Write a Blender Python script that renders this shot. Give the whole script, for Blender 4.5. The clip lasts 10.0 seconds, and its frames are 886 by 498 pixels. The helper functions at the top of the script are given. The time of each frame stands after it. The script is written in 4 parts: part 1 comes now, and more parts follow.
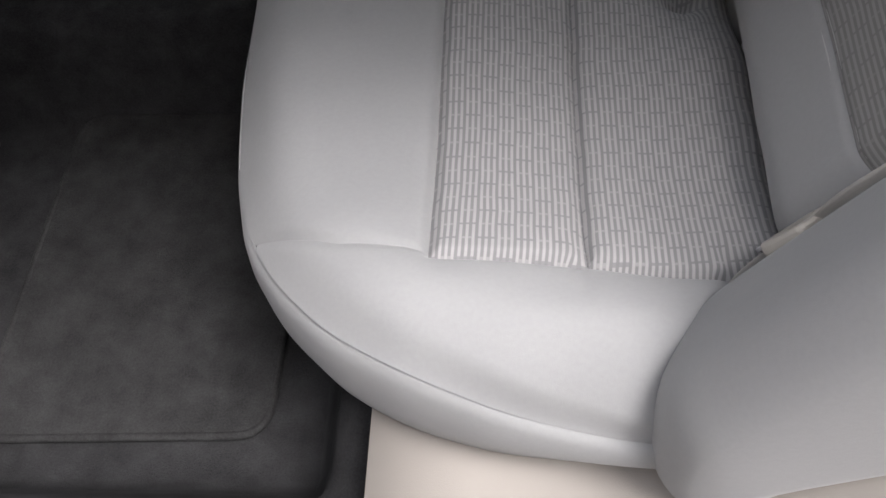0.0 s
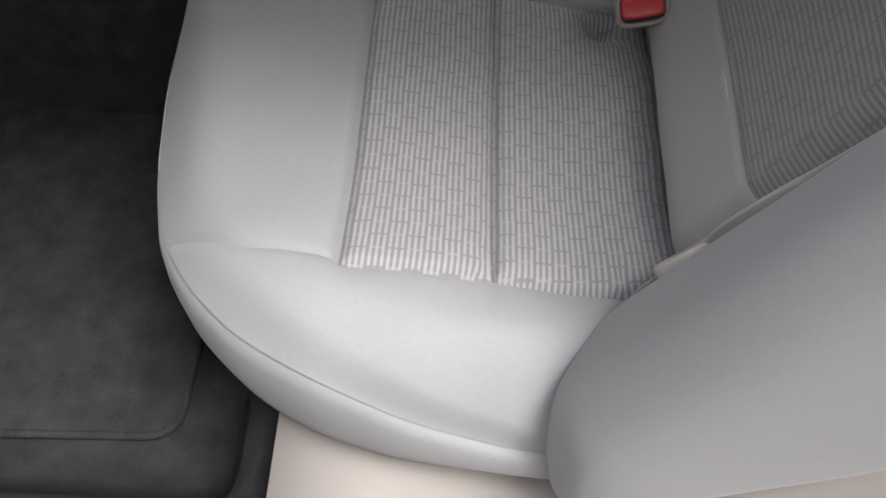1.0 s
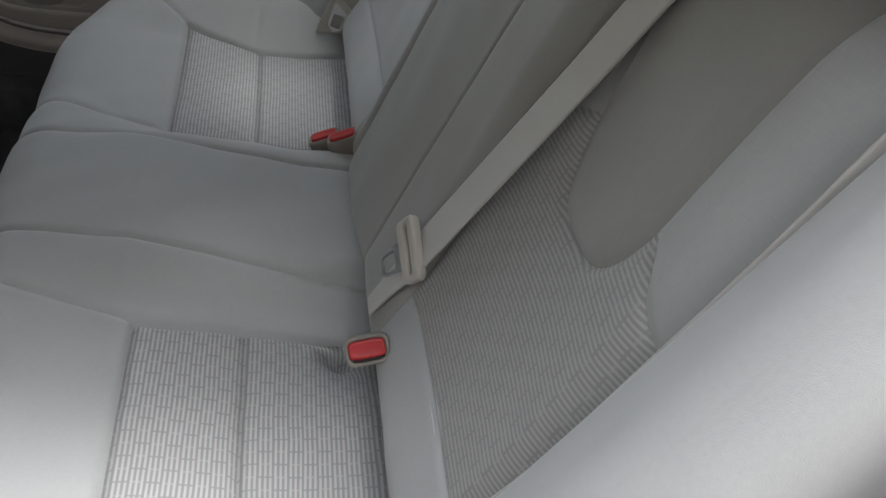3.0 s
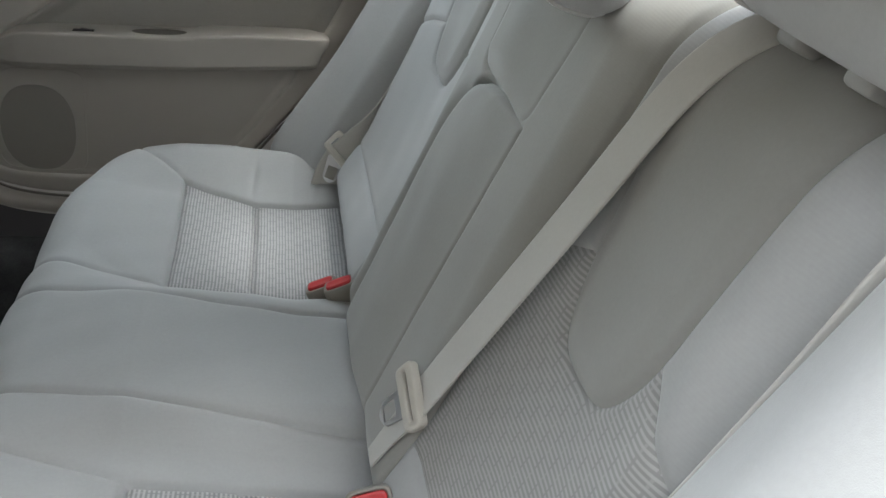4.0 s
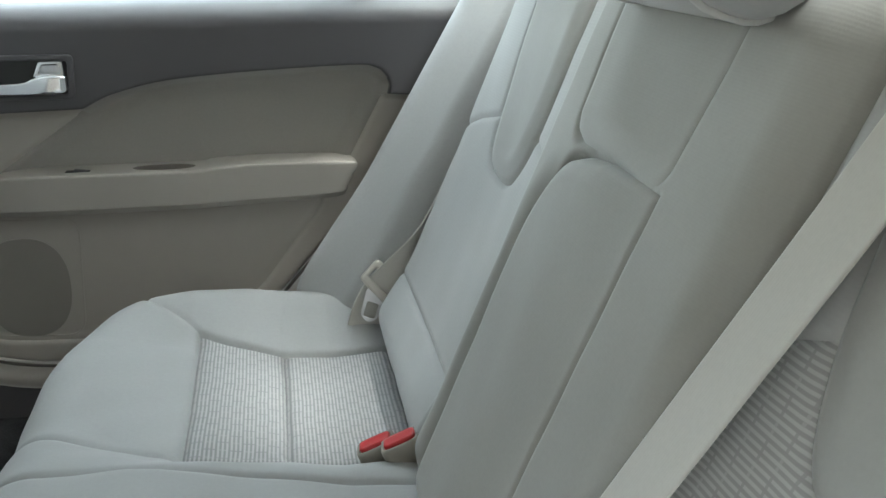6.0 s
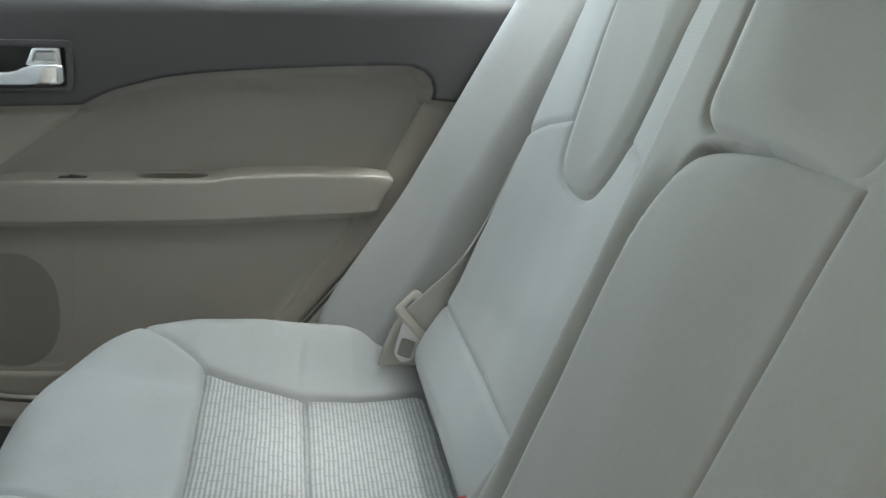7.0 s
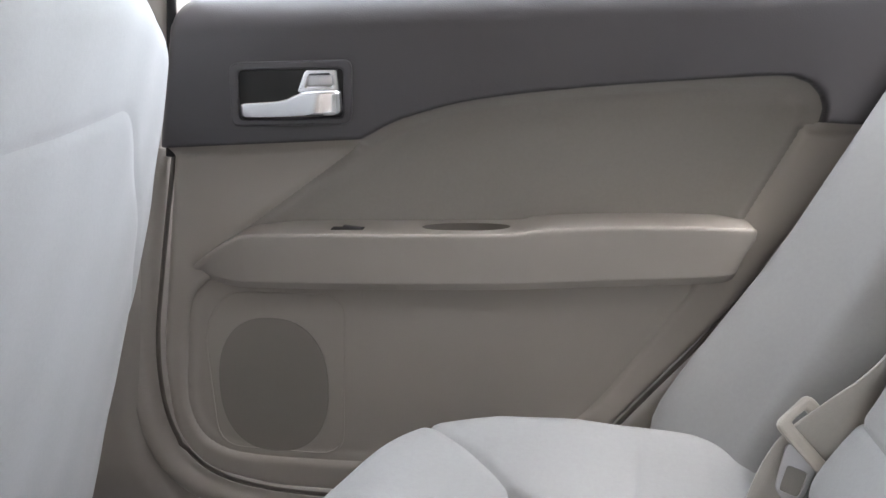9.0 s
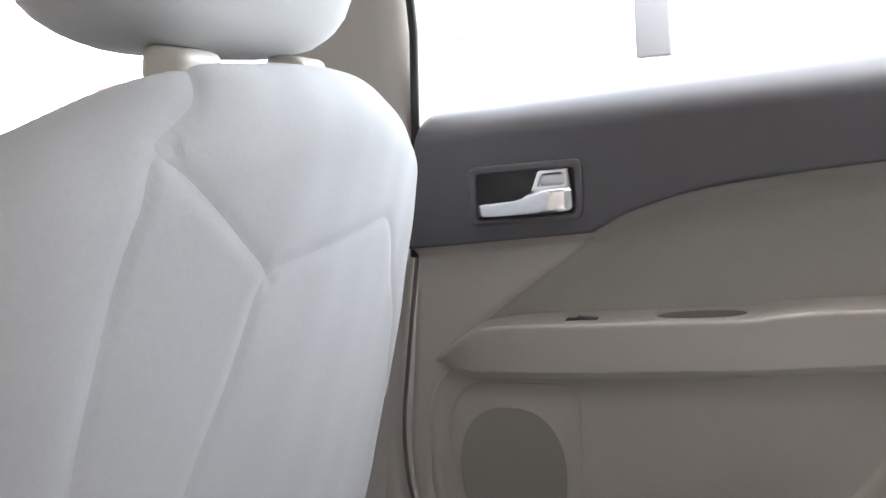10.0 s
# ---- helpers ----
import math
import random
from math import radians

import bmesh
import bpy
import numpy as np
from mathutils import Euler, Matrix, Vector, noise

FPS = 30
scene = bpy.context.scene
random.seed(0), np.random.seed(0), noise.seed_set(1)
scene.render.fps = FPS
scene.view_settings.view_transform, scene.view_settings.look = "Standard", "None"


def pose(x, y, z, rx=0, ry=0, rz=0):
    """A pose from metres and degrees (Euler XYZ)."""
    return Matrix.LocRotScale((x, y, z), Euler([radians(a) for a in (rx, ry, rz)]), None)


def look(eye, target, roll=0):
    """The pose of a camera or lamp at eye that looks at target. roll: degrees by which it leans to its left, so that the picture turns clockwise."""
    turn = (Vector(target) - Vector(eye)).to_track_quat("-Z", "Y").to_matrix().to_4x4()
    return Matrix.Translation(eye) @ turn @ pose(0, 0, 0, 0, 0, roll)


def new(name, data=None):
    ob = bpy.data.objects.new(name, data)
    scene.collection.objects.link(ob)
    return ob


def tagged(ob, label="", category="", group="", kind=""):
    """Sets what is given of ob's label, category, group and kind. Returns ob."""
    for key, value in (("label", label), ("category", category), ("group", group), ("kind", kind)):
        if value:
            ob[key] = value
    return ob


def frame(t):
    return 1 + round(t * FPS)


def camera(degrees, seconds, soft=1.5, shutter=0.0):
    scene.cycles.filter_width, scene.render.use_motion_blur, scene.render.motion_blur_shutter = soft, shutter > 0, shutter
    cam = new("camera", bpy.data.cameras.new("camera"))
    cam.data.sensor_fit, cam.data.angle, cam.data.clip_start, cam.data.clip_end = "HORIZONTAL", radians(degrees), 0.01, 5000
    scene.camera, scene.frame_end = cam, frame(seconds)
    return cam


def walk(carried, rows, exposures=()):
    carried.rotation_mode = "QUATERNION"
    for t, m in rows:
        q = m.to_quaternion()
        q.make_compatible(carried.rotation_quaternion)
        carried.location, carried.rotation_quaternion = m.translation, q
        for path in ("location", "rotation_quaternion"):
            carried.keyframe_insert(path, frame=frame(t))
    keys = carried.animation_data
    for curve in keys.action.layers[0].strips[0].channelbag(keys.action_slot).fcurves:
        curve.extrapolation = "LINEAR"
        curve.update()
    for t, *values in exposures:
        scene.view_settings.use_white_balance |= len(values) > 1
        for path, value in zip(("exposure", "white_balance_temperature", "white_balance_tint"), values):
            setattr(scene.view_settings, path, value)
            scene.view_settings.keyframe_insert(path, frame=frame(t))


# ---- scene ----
cam = camera(52.6, 10.0)
PATH = [
    (0, (-0.271, -0.857, 1.204), (-0.425, 0.193, -0.491), -7.0),
    (0.5, (-0.263, -0.859, 1.205), (-0.388, 0.196, -0.489), -4.7),
    (1, (-0.246, -0.865, 1.217), (-0.272, 0.212, -0.468), 1.5),
    (1.5, (-0.231, -0.876, 1.244), (-0.153, 0.256, -0.402), 6.9),
    (2, (-0.217, -0.885, 1.277), (0.002, 0.395, -0.244), 10.0),
    (2.5, (-0.206, -0.896, 1.305), (0.095, 0.49, -0.105), 10.7),
    (3, (-0.198, -0.898, 1.321), (0.19, 0.629, 0.09), 10.8),
    (4.5, (-0.196, -0.879, 1.317), (0.168, 0.869, 0.415), 4.4),
    (5, (-0.211, -0.83, 1.288), (0.136, 0.946, 0.438), 0.7),
    (5.5, (-0.221, -0.753, 1.236), (0.125, 1.056, 0.455), 0.6),
    (6.8, (-0.229, -0.552, 1.104), (0.163, 1.345, 0.604), 5.0),
    (7, (-0.239, -0.507, 1.095), (0.103, 1.383, 0.537), 3.7),
    (7.5, (-0.234, -0.383, 1.061), (0.02, 1.519, 0.496), 0.8),
    (8, (-0.253, -0.267, 1.042), (-0.073, 1.64, 0.468), 0.0),
    (8.5, (-0.284, -0.213, 1.048), (-0.259, 1.71, 0.499), -0.0),
    (9, (-0.315, -0.206, 1.054), (-0.525, 1.715, 0.536), 0.2),
    (9.5, (-0.337, -0.219, 1.073), (-0.752, 1.674, 0.576), -2.2),
    (10, (-0.327, -0.249, 1.058), (-1.0, 1.612, 0.768), -4.4),
]
EXPOSURES = [(0, 1.9, 6500, 15), (2, 2.0, 6450, 12), (3, 2.65, 6420, 9), (4.5, 3.65, 6280, 4), (5.5, 3.8, 6230, 1), (7, 3.8, 6280, 0), (8, 3.75, 6400, 3), (8.5, 4.1, 6450, 9), (9, 4.2, 6460, 14), (10, 4.25, 6470, 14)]
walk(cam, [(t, look(eye, target, roll)) for t, eye, target, roll in PATH], EXPOSURES)


# ---- light ----
world = bpy.data.worlds.new("sky")
scene.world = world
world.use_nodes = True
wn = world.node_tree
sky = wn.nodes.new("ShaderNodeTexSky")
sky.sky_type, sky.sun_disc = "NISHITA", False
sky.sun_elevation, sky.sun_rotation = radians(63), radians(123)
sky.air_density, sky.dust_density, sky.ozone_density = 1.0, 2.5, 1.0
wn.nodes["Background"].inputs["Strength"].default_value = 0.15
veil = wn.nodes.new("ShaderNodeHueSaturation")
veil.inputs["Saturation"].default_value = 0.3
wn.links.new(sky.outputs["Color"], veil.inputs["Color"])
wn.links.new(veil.outputs["Color"], wn.nodes["Background"].inputs["Color"])
sun_data = bpy.data.lights.new("sun", "SUN")
sun_data.energy, sun_data.angle, sun_data.color = 0.75, radians(20), (1.0, 0.99, 0.975)
sun = new("sun", sun_data)
sun.matrix_world = look((1.9, -1.25, 5.3), (0, 0, 0.8))


# ---- materials ----
def nodes_of(name):
    m = bpy.data.materials.new(name)
    m.use_nodes = True
    return m, m.node_tree, m.node_tree.nodes["Principled BSDF"]


def mix_colour(nt, fac, a, b):
    n = nt.nodes.new("ShaderNodeMix")
    n.data_type = "RGBA"
    for socket, v in ((n.inputs[0], fac), (n.inputs[6], a), (n.inputs[7], b)):
        if isinstance(v, bpy.types.NodeSocket):
            nt.links.new(v, socket)
        else:
            socket.default_value = v if isinstance(v, float) else (*v, 1)
    return n.outputs[2]


def calc(nt, op, a, b=0.0, c=0.0):
    n = nt.nodes.new("ShaderNodeMath")
    n.operation = op
    for socket, v in zip(n.inputs, (a, b, c)):
        if isinstance(v, bpy.types.NodeSocket):
            nt.links.new(v, socket)
        else:
            socket.default_value = v
    return n.outputs[0]


def noise_of(nt, scale, detail=3.0, coords=None, rough=0.55):
    n = nt.nodes.new("ShaderNodeTexNoise")
    n.inputs["Scale"].default_value, n.inputs["Detail"].default_value, n.inputs["Roughness"].default_value = scale, detail, rough
    nt.links.new(coords or nt.nodes.new("ShaderNodeTexCoord").outputs["Object"], n.inputs["Vector"])
    return n.outputs["Fac"]


def bump_of(nt, bsdf, height, strength, distance):
    n = nt.nodes.new("ShaderNodeBump")
    n.inputs["Strength"].default_value, n.inputs["Distance"].default_value = strength, distance
    nt.links.new(height, n.inputs["Height"])
    nt.links.new(n.outputs["Normal"], bsdf.inputs["Normal"])


def shade(c, k):
    return tuple(min(1.0, v * k) for v in c)


def plastic(name, colour, rough=0.5, grain=900.0, relief=0.25, spots=0.06, metal=0.0):
    """Moulded plastic or vinyl with a fine grain and slight soiling."""
    m, nt, b = nodes_of(name)
    big = noise_of(nt, 9.0, 4.0)
    nt.links.new(mix_colour(nt, big, shade(colour, 1 - spots), shade(colour, 1 + spots)), b.inputs["Base Color"])
    fine = noise_of(nt, grain, 2.0)
    nt.links.new(calc(nt, "MULTIPLY_ADD", big, 0.16, rough - 0.08), b.inputs["Roughness"])
    b.inputs["Metallic"].default_value = metal
    if relief:
        bump_of(nt, b, fine, relief, 0.0006)
    return m


def cloth(name, colour, rib=0.0, relief=0.2, soil=0.05, tone_rib=0.09):
    """Knitted seat cloth: fine weave, optional ribs across the second coordinate, slight wear."""
    m, nt, b = nodes_of(name)
    uv = nt.nodes.new("ShaderNodeUVMap").outputs["UV"]
    big = noise_of(nt, 6.0, 4.0)
    fine = noise_of(nt, 1400.0, 2.0)
    speck = noise_of(nt, 260.0, 3.0)
    tone = calc(nt, "MULTIPLY_ADD", speck, 0.55, calc(nt, "MULTIPLY", big, 0.45))
    base = mix_colour(nt, tone, shade(colour, 1 - 2 * soil), shade(colour, 1 + 2 * soil))
    height = calc(nt, "MULTIPLY_ADD", speck, 0.7, fine)
    if rib:
        sep = nt.nodes.new("ShaderNodeSeparateXYZ")
        nt.links.new(uv, sep.inputs[0])
        wave = calc(nt, "MULTIPLY_ADD", calc(nt, "SINE", calc(nt, "MULTIPLY", sep.outputs[1], 2 * math.pi / rib)), 0.5, 0.5)
        base = mix_colour(nt, calc(nt, "MULTIPLY", wave, tone_rib), base, shade(colour, 0.7))
        height = calc(nt, "SUBTRACT", calc(nt, "MULTIPLY", fine, 0.5), wave)
    nt.links.new(base, b.inputs["Base Color"])
    b.inputs["Roughness"].default_value = 0.85
    b.inputs["Specular IOR Level"].default_value = 0.25
    b.inputs["Sheen Weight"].default_value = 0.25
    b.inputs["Sheen Roughness"].default_value = 0.5
    bump_of(nt, b, height, relief, 0.0007)
    return m


def patterned(name, light, dark, relief=0.4):
    """Jacquard: thin light bars on grey in threes; every block is tied by a light cross bar or broken by a grey one, in turn."""
    m, nt, b = nodes_of(name)
    uv = nt.nodes.new("ShaderNodeUVMap").outputs["UV"]
    sep = nt.nodes.new("ShaderNodeSeparateXYZ")
    nt.links.new(uv, sep.inputs[0])
    u, v = sep.outputs[0], sep.outputs[1]
    drift = calc(nt, "MULTIPLY_ADD", noise_of(nt, 14.0, 2.0), 0.003, v)
    thread = calc(nt, "DIVIDE", drift, 0.0047)
    row = calc(nt, "DIVIDE", u, 0.0146)
    bar = calc(nt, "MULTIPLY_ADD", calc(nt, "PINGPONG", thread, 0.5), 7.0, -1.3)
    bar = calc(nt, "MAXIMUM", calc(nt, "MINIMUM", bar, 1.0), 0.0)
    third = calc(nt, "DIVIDE", thread, 3.0)
    link = calc(nt, "COMPARE", calc(nt, "FRACT", row), 0.5, 0.07)
    inner = calc(nt, "COMPARE", calc(nt, "FRACT", third), 0.5, 0.36)
    tie = calc(nt, "MULTIPLY", link, inner)
    parity = calc(nt, "PINGPONG", calc(nt, "ADD", calc(nt, "FLOOR", third), calc(nt, "FLOOR", row)), 1.0)
    tied = calc(nt, "MAXIMUM", bar, calc(nt, "MULTIPLY", tie, 0.5))
    broken = calc(nt, "MULTIPLY", bar, calc(nt, "MULTIPLY_ADD", link, -0.8, 1.0))
    lit = calc(nt, "ADD", calc(nt, "MULTIPLY", tied, parity), calc(nt, "MULTIPLY", broken, calc(nt, "SUBTRACT", 1.0, parity)))
    worn = noise_of(nt, 30.0, 4.0)
    fuzz = noise_of(nt, 900.0, 2.0)
    lit = calc(nt, "MULTIPLY", lit, calc(nt, "MULTIPLY_ADD", worn, 0.3, calc(nt, "MULTIPLY_ADD", fuzz, 0.3, 0.65)))
    nt.links.new(mix_colour(nt, lit, dark, light), b.inputs["Base Color"])
    b.inputs["Roughness"].default_value = 0.9
    b.inputs["Specular IOR Level"].default_value = 0.2
    b.inputs["Sheen Weight"].default_value = 0.2
    bump_of(nt, b, calc(nt, "MULTIPLY_ADD", fuzz, 0.4, lit), relief, 0.0007)
    return m


def carpet(name, colour):
    m, nt, b = nodes_of(name)
    big = noise_of(nt, 22.0, 6.0, rough=0.65)
    fine = noise_of(nt, 420.0, 4.0, rough=0.8)
    tone = calc(nt, "MULTIPLY_ADD", fine, 0.45, calc(nt, "MULTIPLY", big, 0.55))
    tone = calc(nt, "MULTIPLY_ADD", tone, 1.9, -0.45)
    nt.links.new(mix_colour(nt, tone, shade(colour, 0.2), shade(colour, 2.0)), b.inputs["Base Color"])
    b.inputs["Roughness"].default_value = 0.95
    b.inputs["Specular IOR Level"].default_value = 0.15
    bump_of(nt, b, fine, 0.9, 0.003)
    return m


def glass_pane(name):
    m, nt, b = nodes_of(name)
    b.inputs["Base Color"].default_value = (0.93, 0.97, 0.95, 1)
    b.inputs["Transmission Weight"].default_value = 1.0
    b.inputs["Roughness"].default_value = 0.0
    b.inputs["IOR"].default_value = 1.05
    return m


GREY = (0.362, 0.367, 0.363)
M_SEAT = cloth("seat_cloth", GREY)
M_RIB = cloth("ribbed_seat_cloth", (0.352, 0.352, 0.341), rib=0.0034, relief=0.05, tone_rib=0.05)
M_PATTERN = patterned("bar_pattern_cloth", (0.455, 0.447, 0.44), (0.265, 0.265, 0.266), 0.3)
# darker copy of the cushion's bar pattern, with the backrest's shade in its colour
M_PATTERN_SHADED = patterned("bar_pattern_back_shaded", (0.366, 0.359, 0.344), (0.256, 0.252, 0.243), 0.2)
# insert and armrest cloths, also darkened for the shade on the backrest
M_INSERT = cloth("tongue_cloth", (0.268, 0.262, 0.245))
M_ARM = cloth("armrest_cloth", (0.298, 0.293, 0.272), rib=0.0024, relief=0.03, tone_rib=0.03)
M_BEIGE = plastic("beige_trim", (0.378, 0.350, 0.312), 0.55, 800.0, 0.3)
M_DOORCLOTH = cloth("door_cloth", (0.288, 0.271, 0.248), relief=0.25)
M_DARK = plastic("charcoal_trim", (0.064, 0.061, 0.066), 0.45, 800.0, 0.35)
M_BLACK = plastic("black_rubber", (0.012, 0.012, 0.012), 0.6, 500.0, 0.2)
M_CARPET = carpet("dark_carpet", (0.040, 0.040, 0.041))
M_MAT = carpet("mat_pile", (0.046, 0.046, 0.046))
M_BELT = cloth("belt_webbing", (0.47, 0.456, 0.42), rib=0.0022, relief=0.05, tone_rib=0.05)
M_BELTPLASTIC = plastic("belt_plastic", (0.49, 0.465, 0.415), 0.4, 500.0, 0.1)
M_CHROME = plastic("chrome", (0.85, 0.85, 0.86), 0.14, 500.0, 0.0, 0.02, 1.0)
M_STEEL = plastic("steel", (0.58, 0.58, 0.59), 0.32, 500.0, 0.0, 0.03, 1.0)
M_RED = plastic("red_plastic", (0.47, 0.03, 0.033), 0.32, 400.0, 0.1)
M_BUCKLE = plastic("buckle_plastic", (0.26, 0.24, 0.21), 0.5, 500.0, 0.2)
M_LINER = cloth("headliner_cloth", (0.39, 0.37, 0.33))
M_GRILLE = plastic("speaker_mesh", (0.252, 0.236, 0.211), 0.7, 1500.0, 0.6)
# dark brown with the pull cup's shade painted in; the flange seal shares it
M_CUP = plastic("shaded_cup", (0.17, 0.155, 0.135), 0.7, 900.0, 0.2)
M_COLLAR = plastic("grey_plastic", (0.30, 0.295, 0.28), 0.45, 600.0, 0.15)
M_GLASS = glass_pane("window_glass")
M_THREAD = cloth("thread", (0.5, 0.5, 0.49))


# ---- building helpers ----
def thing(name, label, category, group="", kind=""):
    return tagged(new(name), label, category, group, kind)


def finish(mesh, material, smooth=True):
    mesh.materials.append(material)
    mesh.polygons.foreach_set("use_smooth", [smooth] * len(mesh.polygons))
    mesh.update()
    return mesh


def mesh_part(name, verts, faces, material, parent=None, label="", uvs=None, smooth=True):
    me = bpy.data.meshes.new(name)
    me.from_pydata([tuple(v) for v in verts], [], [tuple(f) for f in faces])
    if uvs is not None:
        layer = me.uv_layers.new(name="UVMap")
        loops = np.empty(len(me.loops), dtype=np.int32)
        me.loops.foreach_get("vertex_index", loops)
        layer.data.foreach_set("uv", np.asarray(uvs, dtype=np.float32)[loops].ravel())
    finish(me, material, smooth)
    ob = new(name, me)
    ob.parent = parent
    return tagged(ob, label)


def part(name, bm, material, parent, label="", smooth=True):
    """Links a bmesh as one mesh object under a thing or a part."""
    me = bpy.data.meshes.new(name)
    bmesh.ops.recalc_face_normals(bm, faces=bm.faces)
    bm.to_mesh(me)
    bm.free()
    finish(me, material, smooth)
    ob = new(name, me)
    ob.parent = parent
    return tagged(ob, label)


def sdf_poly(points):
    """Signed distance to a closed outline, negative inside."""
    p = np.asarray(points, float)
    q = np.roll(p, -1, axis=0)

    def f(a, b):
        x = np.stack([a, b], -1)
        best = np.full(a.shape, 1e9)
        inside = np.zeros(a.shape, bool)
        for (x0, y0), (x1, y1) in zip(p, q):
            ex, ey = x1 - x0, y1 - y0
            k = np.clip(((a - x0) * ex + (b - y0) * ey) / (ex * ex + ey * ey + 1e-12), 0, 1)
            best = np.minimum(best, (a - x0 - k * ex) ** 2 + (b - y0 - k * ey) ** 2)
            if y0 != y1:
                hit = ((y0 > b) != (y1 > b)) & (a < (x1 - x0) * (b - y0) / (y1 - y0) + x0)
                inside ^= hit
        return np.sqrt(best) * np.where(inside, -1.0, 1.0)

    return f


def rounded(points, radius, steps=5):
    """An outline with its corners rounded."""
    p = [Vector(v) for v in points]
    out = []
    for n, c in enumerate(p):
        a, b = p[n - 1], p[(n + 1) % len(p)]
        ra = min(radius, (a - c).length * 0.48)
        rb = min(radius, (b - c).length * 0.48)
        s, e = c + (a - c).normalized() * ra, c + (b - c).normalized() * rb
        for i in range(steps + 1):
            k = i / steps
            out.append(tuple(s * (1 - k) ** 2 + c * 2 * k * (1 - k) + e * k * k))
    return out


def mirrored(f):
    return lambda a, b: f(-a, b)


def sheet(parent, A, B, place, regions, out, groove=0.005, width=0.005, cut=None, puff=0.0, rumple=0.0, fade=1.0):
    """A soft panelled surface. A, B: the grid's plan coordinates; place(a, b) gives its points; regions: (name, outline, material, label),
    the first that holds wins, the last takes the rest. Seams between regions are grooves; each region becomes a mesh of its own."""
    A, B = A.copy(), B.copy()
    ca, cb = [(g[:-1, :-1] + g[1:, :-1] + g[:-1, 1:] + g[1:, 1:]) / 4 for g in (A, B)]
    last = len(regions) - 1
    lab = np.full(ca.shape, last)
    for k in range(last - 1, -1, -1):
        lab[regions[k][1](ca, cb) < 0] = k
    if cut is not None:
        lab[cut(ca, cb) > 0] = 99
    pad = np.pad(lab, 1, mode="edge")
    stack = np.stack([pad[:-1, :-1], pad[1:, :-1], pad[:-1, 1:], pad[1:, 1:]])
    low, high = stack.min(0), stack.max(0)
    h = 1e-4
    for k in range(len(regions) + 1):
        if k < last:
            f, sel = regions[k][1], (low == k) & (high != k)
        elif k == len(regions) and cut is not None:
            f, sel = cut, high == 99
        else:
            continue
        sel &= ~((high == 99) & (k < last))
        if not sel.any():
            continue
        for _ in range(2):
            a, b = A[sel], B[sel]
            d = f(a, b)
            ga, gb = (f(a + h, b) - f(a - h, b)) / (2 * h), (f(a, b + h) - f(a, b - h)) / (2 * h)
            d = np.clip(d, -0.004, 0.004)
            A[sel], B[sel] = a - d * ga, b - d * gb
    g = np.zeros(A.shape)
    swell = np.ones(A.shape)
    raised = np.zeros(A.shape)
    free = np.ones(A.shape, bool)
    for k in range(last):
        d = regions[k][1](A, B)
        extra = regions[k][4] if len(regions[k]) > 4 else {}
        deep = extra.get("deep", 1.0)
        side = step01(A, *extra["lean"]) if "lean" in extra else np.ones(A.shape)
        g = np.maximum(g, np.where(free, deep * (0.2 + 0.8 * side) * np.exp(-((d / (width * (0.6 + 0.4 * side))) ** 2)), 0))
        swell = np.where(free, np.minimum(swell, 1 - min(deep, 1.0) * extra.get("pad", 1.0) * np.exp(-np.abs(d) / 0.018)), swell)
        lift = extra.get("up", 0.0) * step01(-d, -0.002, extra.get("soft", 0.012))
        raised = np.where(free, raised + lift * side, raised)
        free &= d > -width * 1.5
    P = place(A, B)
    N = np.cross(np.gradient(P, axis=1), np.gradient(P, axis=0))
    N /= np.linalg.norm(N, axis=-1, keepdims=True) + 1e-12
    flip = (N.reshape(-1, 3) @ np.array(out)).mean() < 0
    N = -N if flip else N
    if rumple:
        wave = sum(np.sin(A * f + B * h + k) for k, (f, h) in enumerate(((31, 17), (-22, 41), (57, -36), (11, 73), (-83, 29)))) / 5
        raised = raised + rumple * wave
    P = P + N * (-groove * g + fade * (puff * swell + raised))[..., None]
    cols = A.shape[1]
    made = []
    for k, (name, _, material, label) in enumerate(r[:4] for r in regions):
        r, c = np.nonzero(lab == k)
        if not len(r):
            continue
        i = r * cols + c
        quads = np.stack([i, i + 1, i + cols + 1, i + cols], 1)
        if flip:
            quads = quads[:, ::-1]
        used, inv = np.unique(quads, return_inverse=True)
        uv = np.stack([A.ravel()[used], B.ravel()[used]], 1)
        made.append(mesh_part(name, P.reshape(-1, 3)[used], inv.reshape(-1, 4).tolist(), material, parent, label, uv))
    return made


def grid(a0, a1, b0, b1, step):
    na, nb = int(round((a1 - a0) / step)) + 1, int(round((b1 - b0) / step)) + 1
    return np.meshgrid(np.linspace(a0, a1, na), np.linspace(b0, b1, nb))


def bell(x, c, w):
    return np.exp(-(((x - c) / w) ** 2))


def step01(x, a, b):
    k = np.clip((x - a) / (b - a), 0, 1)
    return k * k * (3 - 2 * k)


def loft(name, rings, material, parent, label="", closed=True, caps=True, uv=0.0):
    """A skin over rings of points."""
    rings = [np.asarray(r, float) for r in rings]
    m = len(rings[0])
    verts = np.concatenate(rings)
    faces = []
    for j in range(len(rings) - 1):
        for i in range(m if closed else m - 1):
            k = (i + 1) % m
            faces.append((j * m + i, j * m + k, (j + 1) * m + k, (j + 1) * m + i))
    if caps and closed:
        faces += [tuple(range(m))[::-1], tuple(range((len(rings) - 1) * m, len(rings) * m))]
    me = bpy.data.meshes.new(name)
    me.from_pydata([tuple(v) for v in verts], [], faces)
    bm = bmesh.new()
    bm.from_mesh(me)
    bpy.data.meshes.remove(me)
    return part(name, bm, material, parent, label)


